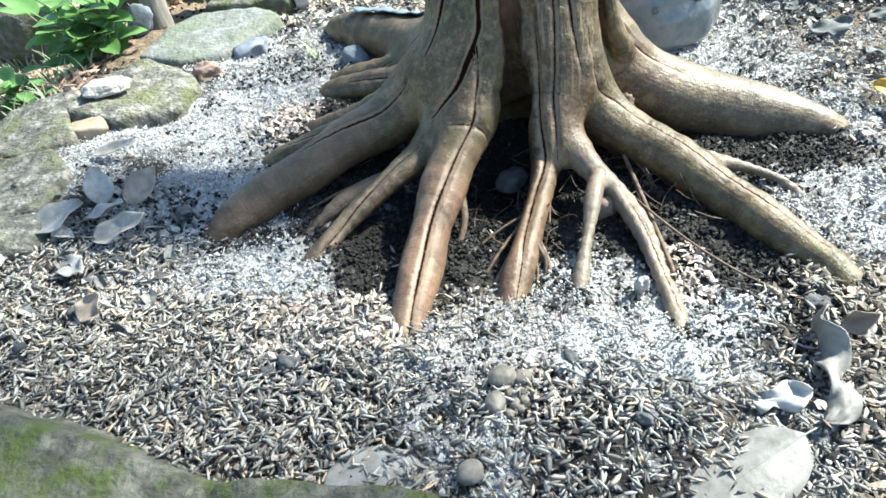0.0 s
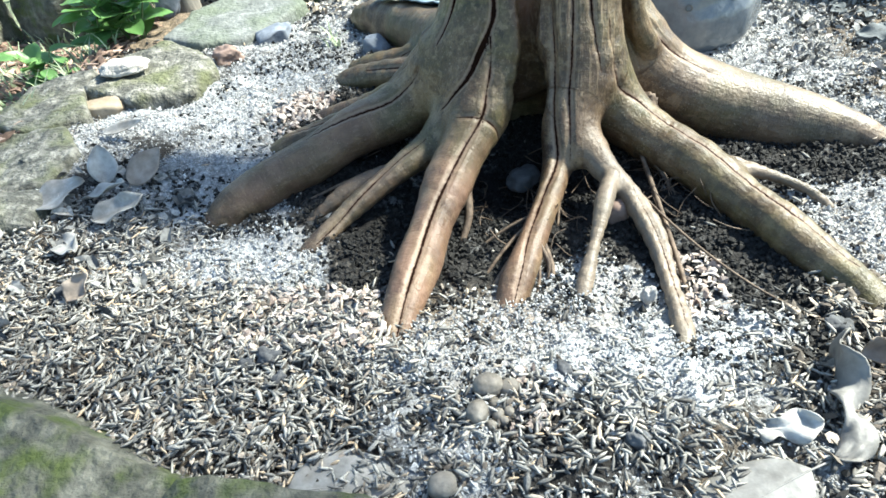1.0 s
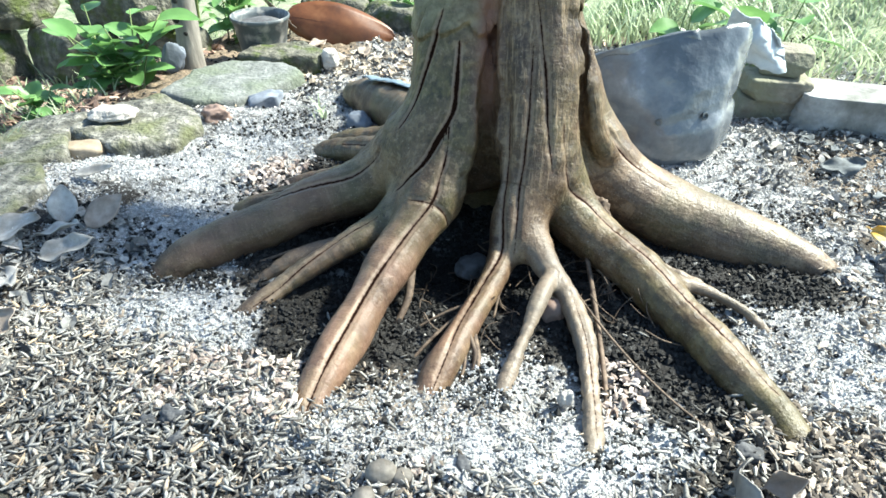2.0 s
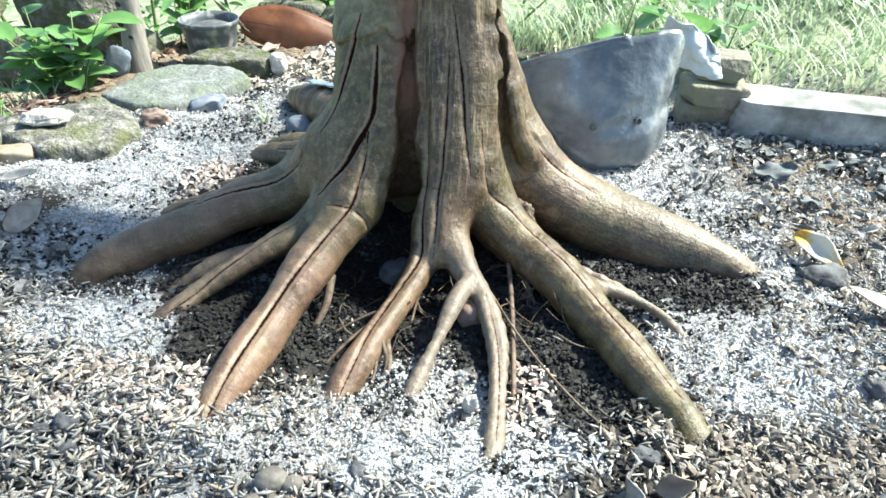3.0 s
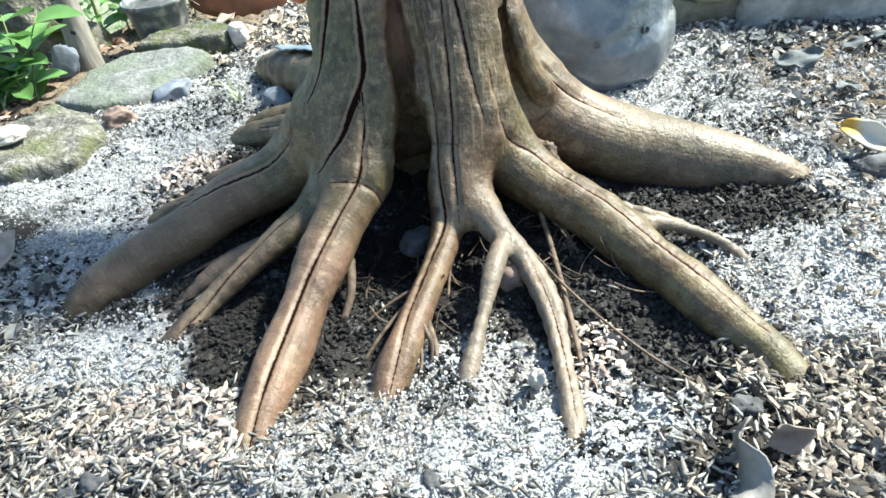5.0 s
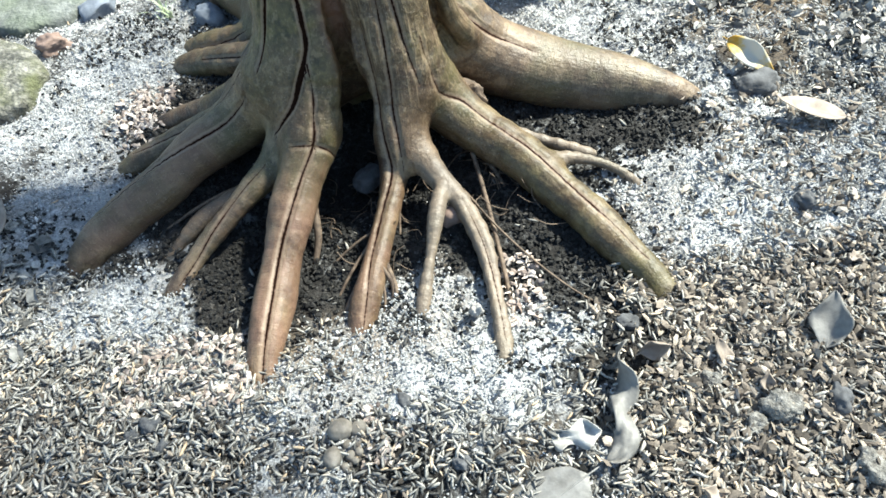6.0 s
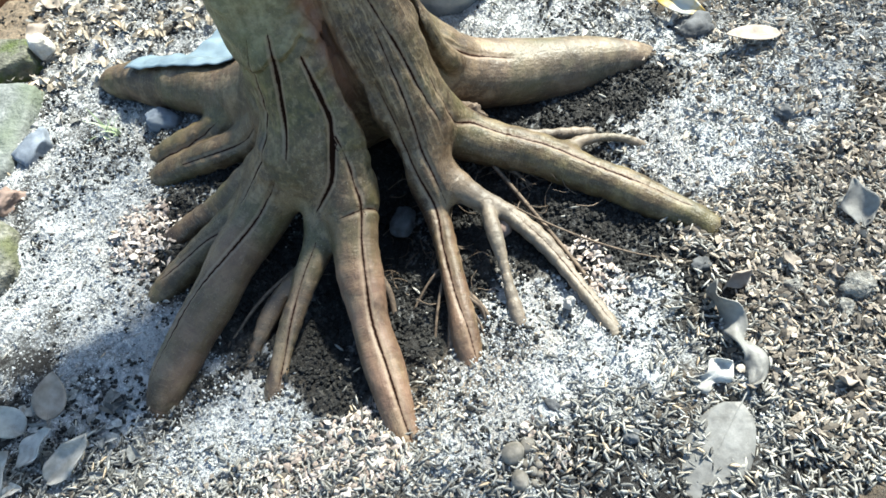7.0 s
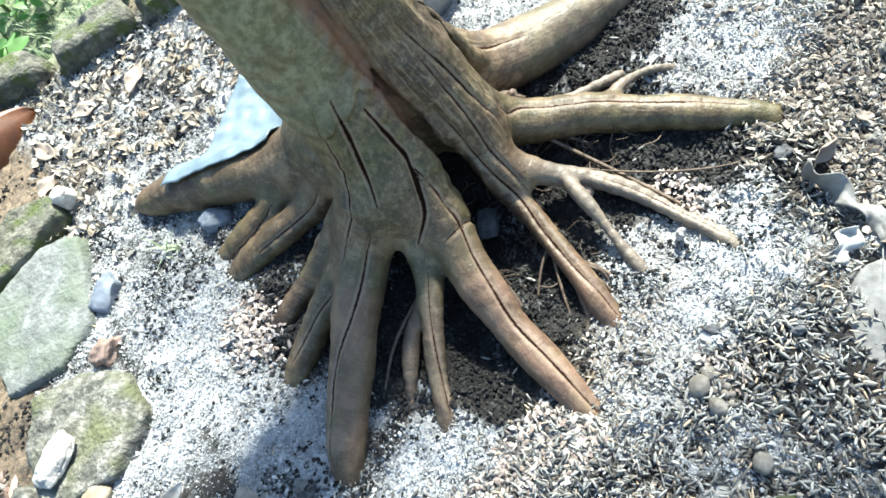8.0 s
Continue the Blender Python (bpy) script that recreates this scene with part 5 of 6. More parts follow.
lay_stone("ochre_stone", "ochre broken stone lying between edging stones", "stone", (-0.428, 0.642, -0.008), (0.050, 0.028, 0.022), 20, material("ochre_stone_face", ((0.35, (0.22, 0.17, 0.115)), (0.7, (0.36, 0.30, 0.22))), 50, bump=0.6), 4.0, 0.08, 5)
slab("edging_slab", "grey flat stone half buried among dry leaves", ((-0.525, 0.500), (-0.500, 0.575), (-0.430, 0.582), (-0.385, 0.530), (-0.395, 0.478), (-0.455, 0.455)), 0.010, 0.05, STONE, 6, "side edging stones", (0.05, 0.0))
lay_stone("edging_stone", "small dark stone at the edge of the bed", "stone", (-0.420, 0.440, 0.000), (0.09, 0.06, 0.035), 10, STONE, 3.5, 0.09, 7, group="side edging stones")
slab("flat_slab", "pale flat stone slab with a green tinge", ((-0.437, 0.832), (-0.425, 0.905), (-0.385, 0.962), (-0.300, 0.965), (-0.262, 0.935), (-0.290, 0.870), (-0.315, 0.818), (-0.372, 0.800)), -0.005, 0.04, SLAB, 8, "", (-0.02, 0.03))
lay_stone("reddish_stone", "small rough reddish stone wedged beside the slab", "stone", (-0.324, 0.772, -0.010), (0.034, 0.026, 0.022), 30, RED_STONE, 2.6, 0.30, 9, chips=12)
lay_stone("blue_stone", "angular blue-grey shard lying on pale ash", "stone", (-0.287, 0.832, -0.014), (0.054, 0.032, 0.024), 22, BLUE_STONE, 6.0, 0.10, 10, (10, -18), chips=16)
lay_stone("blue_stone", "blue-grey shard standing beside the dead stump", "stone", (-0.468, 0.940, 0.000), (0.036, 0.012, 0.044), 15, BLUE_STONE, 3.0, 0.12, 17, (-14, 22), chips=16)
lay_stone("blue_stone", "blue-grey shard under the rear root", "stone", (-0.140, 0.782, -0.014), (0.040, 0.026, 0.036), -30, BLUE_STONE, 2.6, 0.14, 11, (20, 10))
lay_stone("white_stone", "flat white stone resting on the edging slab", "stone", (-0.419, 0.702, 0.015), (0.050, 0.030, 0.015), 25, WHITE_STONE, 4.0, 0.16, 12, chips=12)
lay_stone("white_stone", "small white chip lying beside a thin root", "stone", (0.113, 0.347, -0.002), (0.011, 0.008, 0.015), 20, WHITE_STONE, 2.6, 0.14, 18)
lay_stone("white_stone", "white chip standing near the mossy slab", "stone", (-0.243, 1.000, -0.008), (0.026, 0.018, 0.034), 15, WHITE_STONE, 2.6, 0.12, 13)
slab("mossy_slab", "mossy flat stone in front of the pot", ((-0.385, 0.972), (-0.372, 1.030), (-0.300, 1.052), (-0.252, 1.020), (-0.258, 0.985), (-0.320, 0.966)), 0.002, 0.05, MOSSY, 14)
lay_stone("dark_stone", "dark stone beside the yellowed leaf", "stone", (0.412, 0.555, -0.014), (0.045, 0.034, 0.024), 12, DARK_STONE, 2.6, 0.30, 15)
lay_stone("dark_stone", "black lump of charred wood in the hollow", "stone", (0.032, 0.512, -0.020), (0.030, 0.022, 0.020), 40, DARK_STONE, 2.8, 0.14, 16)

# back border of the bed: a row of mossy stones
for i, (x, y, w, h) in enumerate(((0.085, 1.180, 0.15, 0.06), (-0.052, 1.255, 0.16, 0.07), (-0.200, 1.333, 0.16, 0.07), (-0.345, 1.405, 0.16, 0.06), (0.21, 1.125, 0.13, 0.05))):
    lay_stone("border_stone", "mossy border stone behind the ash bed", "stone", (x, y, -0.045), (w, 0.07, h), -24 + 2 * i, MOSSY, 5.0, 0.06, 20 + i, level=4, group="back border stones")

# mossy blocks of the low wall beyond the plants
for i, (x, y, z, w, h) in enumerate(((-0.86, 1.02, -0.075, 0.15, 0.15), (-0.705, 1.05, -0.075, 0.14, 0.16), (-0.56, 1.10, -0.07, 0.13, 0.14), (-0.83, 1.05, 0.04, 0.22, 0.075), (-0.61, 1.09, 0.035, 0.19, 0.07), (-1.03, 0.98, -0.06, 0.17, 0.16))):
    lay_stone("wall_block", "mossy block of a low garden wall", "stone", (x, y, z), (w, 0.10, h), -12 + 5 * (i % 3), MOSSY, 6.0, 0.05, 30 + i, level=4, group="garden wall blocks")


def brick_block(name, label, at, size, turn, mat, seed, tilt=(0, 0)):
    return lay_stone(name, label, "brick", at, size, turn, mat, 12.0, 0.035, seed, tilt, 5, chips=3)


brick_block("brick", "old brick lying under another brick, edge chipped", (0.378, 0.908, -0.002), (0.078, 0.066, 0.030), -4, BRICK, 41)
brick_block("brick", "old brick with lichen lying on another brick", (0.380, 0.910, 0.028), (0.076, 0.064, 0.029), 2, BRICK, 42)
brick_block("brick", "reddish brick end on top of the pile", (0.388, 0.918, 0.058), (0.060, 0.055, 0.030), -10, BRICK, 43)
brick_block("kerb_block", "long concrete kerb block with a sunlit top", (0.548, 0.892, 0.004), (0.285, 0.078, 0.072), -3, CONCRETE, 44)
brick_block("kerb_block", "concrete kerb block continuing the bed's edge", (0.838, 0.880, 0.004), (0.280, 0.078, 0.072), -2, CONCRETE, 45)


# ---- the black planting bag ----
def build_bag():
    bag = thing("planting_bag", "wrinkled black plastic planting bag standing open", "bag", at=(0.245, 0.805, -0.02))
    tilt = pose(0.243, 0.786, -0.026, -4, -17, 0)
    nu, nv = 72, 26
    verts, faces = [], []
    for j in range(nv + 1):
        v = j / nv
        for i in range(nu):
            a = 2 * math.pi * i / nu
            r = 0.056 + 0.043 * v ** 0.8
            c, s = math.cos(a), math.sin(a)
            dent = 0.006 * noise.noise(Vector((c * 2.2, s * 2.2, v * 3.1))) + 0.0035 * noise.noise(Vector((c * 5, s * 5, v * 8 + 4)))
            crease = -0.0045 * math.exp(-((v - 0.44 - 0.03 * c) / 0.045) ** 2) * (0.5 + 0.5 * noise.noise(Vector((c * 3, s * 3, 9))))
            foot = -0.012 * max(0, 1 - v * 7) ** 2
            rr = r + dent * (0.4 + v) + crease + foot
            h = 0.132 * v + 0.006 * v * noise.noise(Vector((c * 1.7, s * 1.7, 7))) - 0.016 * s * v ** 3
            squash = 0.92 - 0.72 * v ** 1.6
            verts.append(tilt @ Vector((rr * c, rr * s * squash, h)))
    for j in range(nv):
        for i in range(nu):
            q = (i + 1) % nu
            faces.append((j * nu + i, j * nu + q, (j + 1) * nu + q, (j + 1) * nu + i))
    faces.append(tuple(range(nu - 1, -1, -1)))
    wall = thicken(part("bag_wall", verts, faces, PLASTIC, bag), 0.0012)
    # folded-over rim along the front
    verts, faces, n = [], [], 26
    for j in range(5):
        for i in range(n + 1):
            a = math.pi * (1.02 + 0.62 * i / n)
            r = 0.102 + 0.0012 * j + 0.003 * noise.noise(Vector((i * 0.4, j * 0.5, 2)))
            verts.append(tilt @ Vector((r * math.cos(a), r * math.sin(a) * 0.23, 0.133 - 0.016 * math.sin(a) - 0.0065 * j * (0.7 + 0.5 * math.sin(i * 0.35)))))
    for j in range(4):
        for i in range(n):
            k = j * (n + 1) + i
            faces.append((k, k + 1, k + n + 2, k + n + 1))
    thicken(part("folded_rim", verts, faces, PLASTIC, bag, "rim folded over"), 0.0012)
    # drain holes: short dark tubes let into the wall
    for a, v in ((262, 0.50), (298, 0.46)):
        c, s = math.cos(radians(a)), math.sin(radians(a))
        r = 0.056 + 0.043 * v ** 0.8 - 0.001
        ring_v, ring_f = [], []
        mid = Vector((r * c, r * s * (0.92 - 0.72 * v ** 1.6), 0.132 * v))
        side = Vector((-s, c, 0))
        for k in range(12):
            w = 2 * math.pi * k / 12
            for rad, out in ((0.0042, 0.0026), (0.0028, 0.0034), (0.0026, -0.002)):
                ring_v.append(tilt @ (mid + side * math.cos(w) * rad + Vector((0, 0, 1)) * math.sin(w) * rad + Vector((c, s, 0)) * out))
        for k in range(12):
            q = (k + 1) % 12
            for b in range(2):
                ring_f.append((k * 3 + b, q * 3 + b, q * 3 + b + 1, k * 3 + b + 1))
        ring_f.append(tuple(k * 3 + 2 for k in range(12)))
        part("drain_hole", ring_v, ring_f, POT, wall)
    # crumpled pale flap at the far rim
    verts, faces = [], []
    for j in range(19):
        for i in range(19):
            u, w = i / 18, j / 18
            q = Vector((0.292 + 0.080 * u * (1 - 0.25 * w * w), 0.862 - 0.014 * w + 0.012 * math.sin(6 * u + 3 * w), 0.058 + 0.018 * (1 - u) + 0.062 * w * (1 - 0.3 * u * u)))
            q += Vector((0.003, 0.012, 0.005)) * noise.noise(Vector((u * 3.4, w * 3.4, 3))) + Vector((0.001, 0.004, 0.002)) * noise.noise(Vector((u * 9, w * 9, 5)))
            verts.append(q)
    for j in range(18):
        for i in range(18):
            k = j * 19 + i
            faces.append((k, k + 1, k + 20, k + 19))
    thicken(part("torn_flap", verts, faces, FLAP, bag, "pale torn plastic flap"), 0.001)


build_bag()


# ---- pale plastic lying over the rear root ----
def build_sheet():
    n = 44
    a, b, c, d = (np.array(p) for p in ((-0.150, 0.840), (-0.040, 0.735), (0.040, 0.770), (0.020, 0.925)))
    verts, faces = [], []
    for j in range(n + 1):
        for i in range(n + 1):
            u, v = i / n, j / n
            rag = 0.035 * (noise.noise(Vector((u * 5, v * 5, 1))))
            p = (a * (1 - u) + b * u) * (1 - v) + (d * (1 - u) + c * u) * v
            p = p + (p - np.array((-0.04, 0.82))) * rag
            verts.append([p[0], p[1], 0.0])
    flat = np.array(verts)
    z = ground_base(flat[:, 0], flat[:, 1]) + 0.006
    for h in np.linspace(-0.03, 0.08, 45):
        f, _n = tree_field(flat[:, 0], flat[:, 1], np.full(len(flat), h))
        z = np.where(f < 0.002, np.maximum(z, h), z)
    z = z.reshape(n + 1, n + 1)
    low = z.copy()
    for _ in range(40):
        q = np.pad(z, 1, mode="edge")
        z = np.maximum((q[:-2, 1:-1] + q[2:, 1:-1] + q[1:-1, :-2] + q[1:-1, 2:]) / 4, low)
    for k, v in enumerate(verts):
        v[2] = z[k // (n + 1), k % (n + 1)] + 0.003 + 0.003 * noise.noise(Vector((v[0] * 60, v[1] * 60, 0)))
    for j in range(n):
        for i in range(n):
            k = j * (n + 1) + i
            faces.append((k, k + 1, k + n + 2, k + n + 1))
    ob = solo("plastic_sheet", verts, faces, SHEET, "pale blue torn plastic sheet draped over a root", "plastic sheet")
    thicken(ob, 0.0012)


build_sheet()


# ---- small pot behind ----
def build_pot():
    pot = thing("plant_pot", "small dark plastic pot standing behind the stones", "pot", at=(-0.35, 1.055, -0.05))
    prof = [(0.030, 0.0), (0.034, 0.02), (0.044, 0.080), (0.0465, 0.082), (0.0470, 0.087), (0.0455, 0.088), (0.0425, 0.078), (0.039, 0.060)]
    verts, faces, n = [], [], 36
    for r, h in prof:
        for k in range(n):
            w = 2 * math.pi * k / n
            verts.append((-0.372 + r * math.cos(w), 1.058 + r * math.sin(w), -0.050 + h))
    for j in range(len(prof) - 1):
        for k in range(n):
            q = (k + 1) % n
            faces.append((j * n + k, j * n + q, (j + 1) * n + q, (j + 1) * n + k))
    faces.append(tuple(range(n - 1, -1, -1)))
    part("pot_wall", verts, faces, POT, pot)
    v, f = stone_shape((0.076, 0.076, 0.02), 2.2, 0.1, 61, 3)
    part("soil", placed(v, pose(-0.372, 1.058, 0.020)), f, DARK_STONE, pot, "dry grey soil with debris")


build_pot()


# ---- dead upright stick ----
def build_post():
    post = thing("dead_stump", "grey dead stump with dark knot holes, standing", "stump", at=(-0.458, 0.975, -0.03))
    v, f = tube(((-0.459, 0.972, -0.06, 0.026), (-0.458, 0.975, -0.01, 0.020), (-0.456, 0.980, 0.05, 0.017), (-0.456, 0.985, 0.16, 0.015), (-0.454, 0.99, 0.24, 0.013)), 16, 5)
    part("stump_wood", v, f, WOOD, post)
    for x, z, r in ((-0.464, 0.010, 0.0035), (-0.452, 0.030, 0.003), (-0.463, 0.050, 0.004), (-0.450, 0.062, 0.003), (-0.459, 0.078, 0.0032)):
        v, f = stone_shape((r * 2.8, r, r * 2.6), 2, 0.1, 3, 2)
        part("knot", placed(v, pose(x, 0.962 + 0.06 * abs(x + 0.457), z)), f, CHAR, post)


build_post()


# ---- dry leaves ----
def lay_leaf(name, label, at, length, width, turn, mat, tilt=(0, 0), thick=0.0006, group="", **shape):
    v, f = leaf_shape(length, width, **shape)
    leaf = thing(name, label, "leaf", group)
    leaf.matrix_world = pose(at[0], at[1], at[2], tilt[0], tilt[1], turn)
    blade = new("blade", mesh_of("blade", v, f, mat))
    blade.parent = leaf
    thicken(blade, thick)
    nv = shape.get("nv", 8)
    mid = [v[i * (nv + 1) + nv // 2] for i in range(0, shape.get("nu", 22) + 1, 3)]
    knots = [(mid[0][0] - length * 0.14, 0.0, mid[0][2] - length * 0.02, 0.0006)] + [(*p, 0.0006 * (1.1 - i / len(mid))) for i, p in enumerate(mid)]
    rib = new("midrib", mesh_of("midrib", *tube(knots, 6, 2), mat))
    rib.parent = leaf
    return leaf


def dry_leaf(label, x, y, h, length, width, turn, mat, tilt=(0, 0), **shape):
    return lay_leaf("dry_leaf", label, (x, y, ground_at(x, y) + h), length, width, turn, mat, tilt, group="dry fallen leaves", **shape)


dry_leaf("grey dry leaf standing half curled by a stone", -0.342, 0.486, 0.003, 0.036, 0.024, 112, PALE_LEAF, (12, -46), fold=0.5, curl=0.25, seed=1, wave=0.05)
dry_leaf("tan dry leaf leaning open on the ash", -0.322, 0.488, 0.003, 0.042, 0.026, 52, TAN_LEAF, (30, -26), fold=0.25, curl=0.15, seed=2, wave=0.04)
dry_leaf("grey dry leaf lying flat in the litter", -0.392, 0.446, 0.008, 0.052, 0.034, 25, GREY_LEAF, (8, -8), fold=0.2, curl=0.3, seed=3, wave=0.06)
dry_leaf("grey dry leaf with a curled rim", -0.350, 0.458, 0.007, 0.042, 0.024, 12, PALE_LEAF, (-12, -5), fold=0.35, curl=0.5, seed=4, wave=0.08)
dry_leaf("crumpled grey leaf scrap among husks", -0.330, 0.432, 0.006, 0.052, 0.022, 20, GREY_LEAF, (20, -8), fold=0.6, curl=0.5, seed=5, wave=0.12)
dry_leaf("torn grey leaf scrap lying on husks", -0.345, 0.408, 0.004, 0.038, 0.022, -40, GREY_LEAF, (10, -6), fold=0.4, curl=0.3, seed=6, wave=0.1)
dry_leaf("pale leaf scrap curled over husks", -0.300, 0.335, 0.006, 0.026, 0.018, 60, TAN_LEAF, (20, -15), fold=0.5, curl=0.9, seed=7, wave=0.1)
dry_leaf("thin leaf arching against the edging slab", -0.385, 0.570, 0.005, 0.055, 0.018, -5, GREY_LEAF, (12, -6), fold=0.4, curl=0.5, seed=8)
dry_leaf("large smooth grey leaf lying face down", 0.168, 0.208, 0.010, 0.122, 0.047, 207, SILVER_LEAF, (4, 4), fold=-0.22, curl=-0.25, seed=9, wave=0.02, point=0.8)
dry_leaf("grey leaf with its rim lifted, on husks", 0.352, 0.272, 0.005, 0.044, 0.024, 62, SILVER_LEAF, (-14, -8), fold=0.45, curl=0.5, seed=10, wave=0.12, notch=0.3)
dry_leaf("grey leaf lying near the mossy stone", -0.100, 0.192, 0.006, 0.066, 0.046, 8, GREY_LEAF, (4, -3), fold=-0.2, curl=-0.3, seed=11, point=0.8)
dry_leaf("tan leaf scrap curled like a scroll", 0.226, 0.290, 0.004, 0.028, 0.016, 20, TAN_LEAF, (40, -18), fold=1.0, curl=1.6, seed=12, wave=0.08)
dry_leaf("pale torn leaf piece on dark husks", 0.150, 0.234, 0.005, 0.034, 0.016, 4, PALE_LEAF, (12, -3), fold=0.15, curl=0.35, seed=13, wave=0.24, notch=0.9, point=0.5)
dry_leaf("tan leaf flake on loose husks", 0.285, 0.270, 0.003, 0.022, 0.012, 110, TAN_LEAF, (10, -10), fold=0.3, curl=0.6, seed=14, wave=0.1)
dry_leaf("grey-brown leaf lying flat beyond husks", 0.470, 0.492, 0.006, 0.065, 0.026, 165, TAN_LEAF, (6, -6), fold=0.3, curl=0.4, seed=15)
for i, (x, y, ln, wd, tn) in enumerate(((0.255, 0.180, 0.026, 0.012, 160), (0.30, 0.245, 0.018, 0.008, 75), (0.42, 0.35, 0.022, 0.010, 200))):
    dry_leaf("small tan leaf flake among husks", x, y, 0.003, ln, wd, tn, TAN_LEAF, (8 * (-1) ** i, -8), fold=0.5, curl=0.9, seed=60 + i, wave=0.2, notch=0.5)
for i, (x, y, ln, wd, tn) in enumerate(((0.402, 0.750, 0.078, 0.044, 8), (0.480, 0.775, 0.050, 0.026, 30), (0.405, 0.815, 0.038, 0.026, 80), (0.530, 0.735, 0.050, 0.028, 10), (0.455, 0.690, 0.045, 0.024, 200), (0.600, 0.700, 0.05, 0.03, 60), (0.440, 0.800, 0.035, 0.022, 140), (0.520, 0.800, 0.045, 0.026, 20), (0.560, 0.770, 0.04, 0.024, 100))):
    dry_leaf("dark weathered leaf on soil by the kerb", x, y, 0.006, ln * 0.62, wd * 0.7, tn, DARK_LEAF, (8 * (-1) ** i, -4), fold=0.15, curl=0.2, seed=80 + i, wave=0.14, notch=0.5, point=0.7)
for i, (x, y, ln, tn) in enumerate(((-0.085, 1.095, 0.07, 30), (-0.120, 1.135, 0.06, 160), (-0.27, 1.07, 0.05, 20), (-0.22, 1.12, 0.06, 100), (-0.33, 1.16, 0.05, 60))):
    dry_leaf("pale dry leaf near the back border", x, y, 0.006, ln * 0.8, 0.024, tn, TAN_LEAF, (8 * (-1) ** i, -2), fold=0.35, curl=0.1, seed=100 + i, wave=0.1)

lay_leaf("brown_leaf", "large glossy brown dead leaf leaning on its rim", (-0.388, 1.205, -0.004), 0.208, 0.078, 0, BROWN_LEAF, (58, 5), fold=-0.22, curl=-0.55, seed=21, wave=0.03, point=0.7)
lay_leaf("tan_leaf", "pale tan curled leaf end beside the brown leaf", (-0.372, 1.195, -0.016), 0.075, 0.020, 180, TAN_LEAF, (50, -30), fold=0.4, curl=0.5, seed=23)
lay_leaf("yellow_leaf", "yellow and white decaying leaf standing on dark stone", (0.400, 0.605, 0.000), 0.058, 0.022, -66, YELLOW_LEAF, (30, -4), fold=0.5, curl=-0.5, seed=22, wave=0.07)


# ---- long curled strip of dry leaf ----
def build_curl():
    verts, faces, n, w = [], [], 40, 8
    line = smooth_line(np.array(((0.212, 0.294, 0.014), (0.206, 0.280, 0.013), (0.206, 0.262, 0.009), (0.199, 0.246, 0.012), (0.199, 0.230, 0.011), (0.190, 0.218, 0.009), (0.176, 0.214, 0.008))), 7)
    n = len(line) - 1
    for i, p in enumerate(line):
        u = i / n
        d = line[min(i + 1, n)] - line[max(i - 1, 0)]
        side = Vector((-d[1], d[0], 0)).normalized()
        wid = 0.029 * math.sin(math.pi * min(1, 0.12 + 0.95 * u)) ** 0.5 * (0.75 + 0.25 * math.sin(9 * u))
        roll = 1.1 - 1.5 * u + 0.85 * math.sin(9 * u)
        for j in range(w + 1):
            s = j / w - 0.5
            bend = s * wid
            lift = 0.004 * math.cos(s * 3.0) + 0.004 * math.sin(19 * u + 5 * s) * abs(s) * 2 + 0.0035 * abs(noise.noise(Vector((u * 9, s * 3, 8)))) + 0.002 * noise.noise(Vector((u * 14, s * 5, 3)))
            q = Vector(p) + side * (bend * math.cos(roll)) + Vector((0, 0, 1)) * (bend * math.sin(roll) + lift + 0.002)
            verts.append(q)
    for i in range(n):
        for j in range(w):
            k = i * (w + 1) + j
            faces.append((k, k + 1, k + w + 2, k + w + 1))
    thicken(solo("curled_leaf", verts, faces, SILVER_LEAF, "long pale dry leaf curled into a wavy strip", "leaf"), 0.0008)


build_curl()


# ---- pods, lumps and crumbs ----
def build_pod(label, x, y, size, turn, seed, mat=NUT, h=0.4):
    v, f = stone_shape((size, size * 0.86, size * 0.8), 2.1, 0.07, seed, 4)
    ob = solo("seed_pod", v, f, mat, label, "seed pod", "round pods in the ash")
    ob.matrix_world = pose(x, y, ground_at(x, y) + size * h, 0, 0, turn)
    return ob


build_pod("round grey-brown pod half sunk in ash", 0.006, 0.262, 0.018, 20, 1)
build_pod("smaller round pod beside the first one", 0.000, 0.243, 0.015, 70, 2)
build_pod("pale pod lying against its neighbour", 0.018, 0.262, 0.013, 10, 3)
build_pod("smooth pale pod near the grey leaf", -0.017, 0.197, 0.016, 30, 4)
for i, (x, y, s) in enumerate(((0.009, 0.252, 0.008), (0.014, 0.250, 0.007), (0.012, 0.244, 0.0075), (0.018, 0.246, 0.007), (0.008, 0.236, 0.007), (0.015, 0.240, 0.006))):
    build_pod("tiny brown pellet in a small heap", x, y, s, 30 * i, 10 + i)
for i, (x, y, s) in enumerate(((-0.137, 0.287, 0.017), (-0.150, 0.280, 0.012), (-0.309, 0.345, 0.016), (0.052, 0.279, 0.012), (0.088, 0.229, 0.013), (0.225, 0.318, 0.016), (-0.125, 0.270, 0.011), (0.345, 0.235, 0.018), (0.40, 0.41, 0.018))):
    lay_stone("char_lump", "black lump of charred husk on the bed", "charcoal", (x, y, ground_at(x, y) + s * 0.25), (s, s * 0.8, s * 0.65), 37 * i, DARK_STONE, 2.3, 0.30, 70 + i, level=4, group="charred lumps")
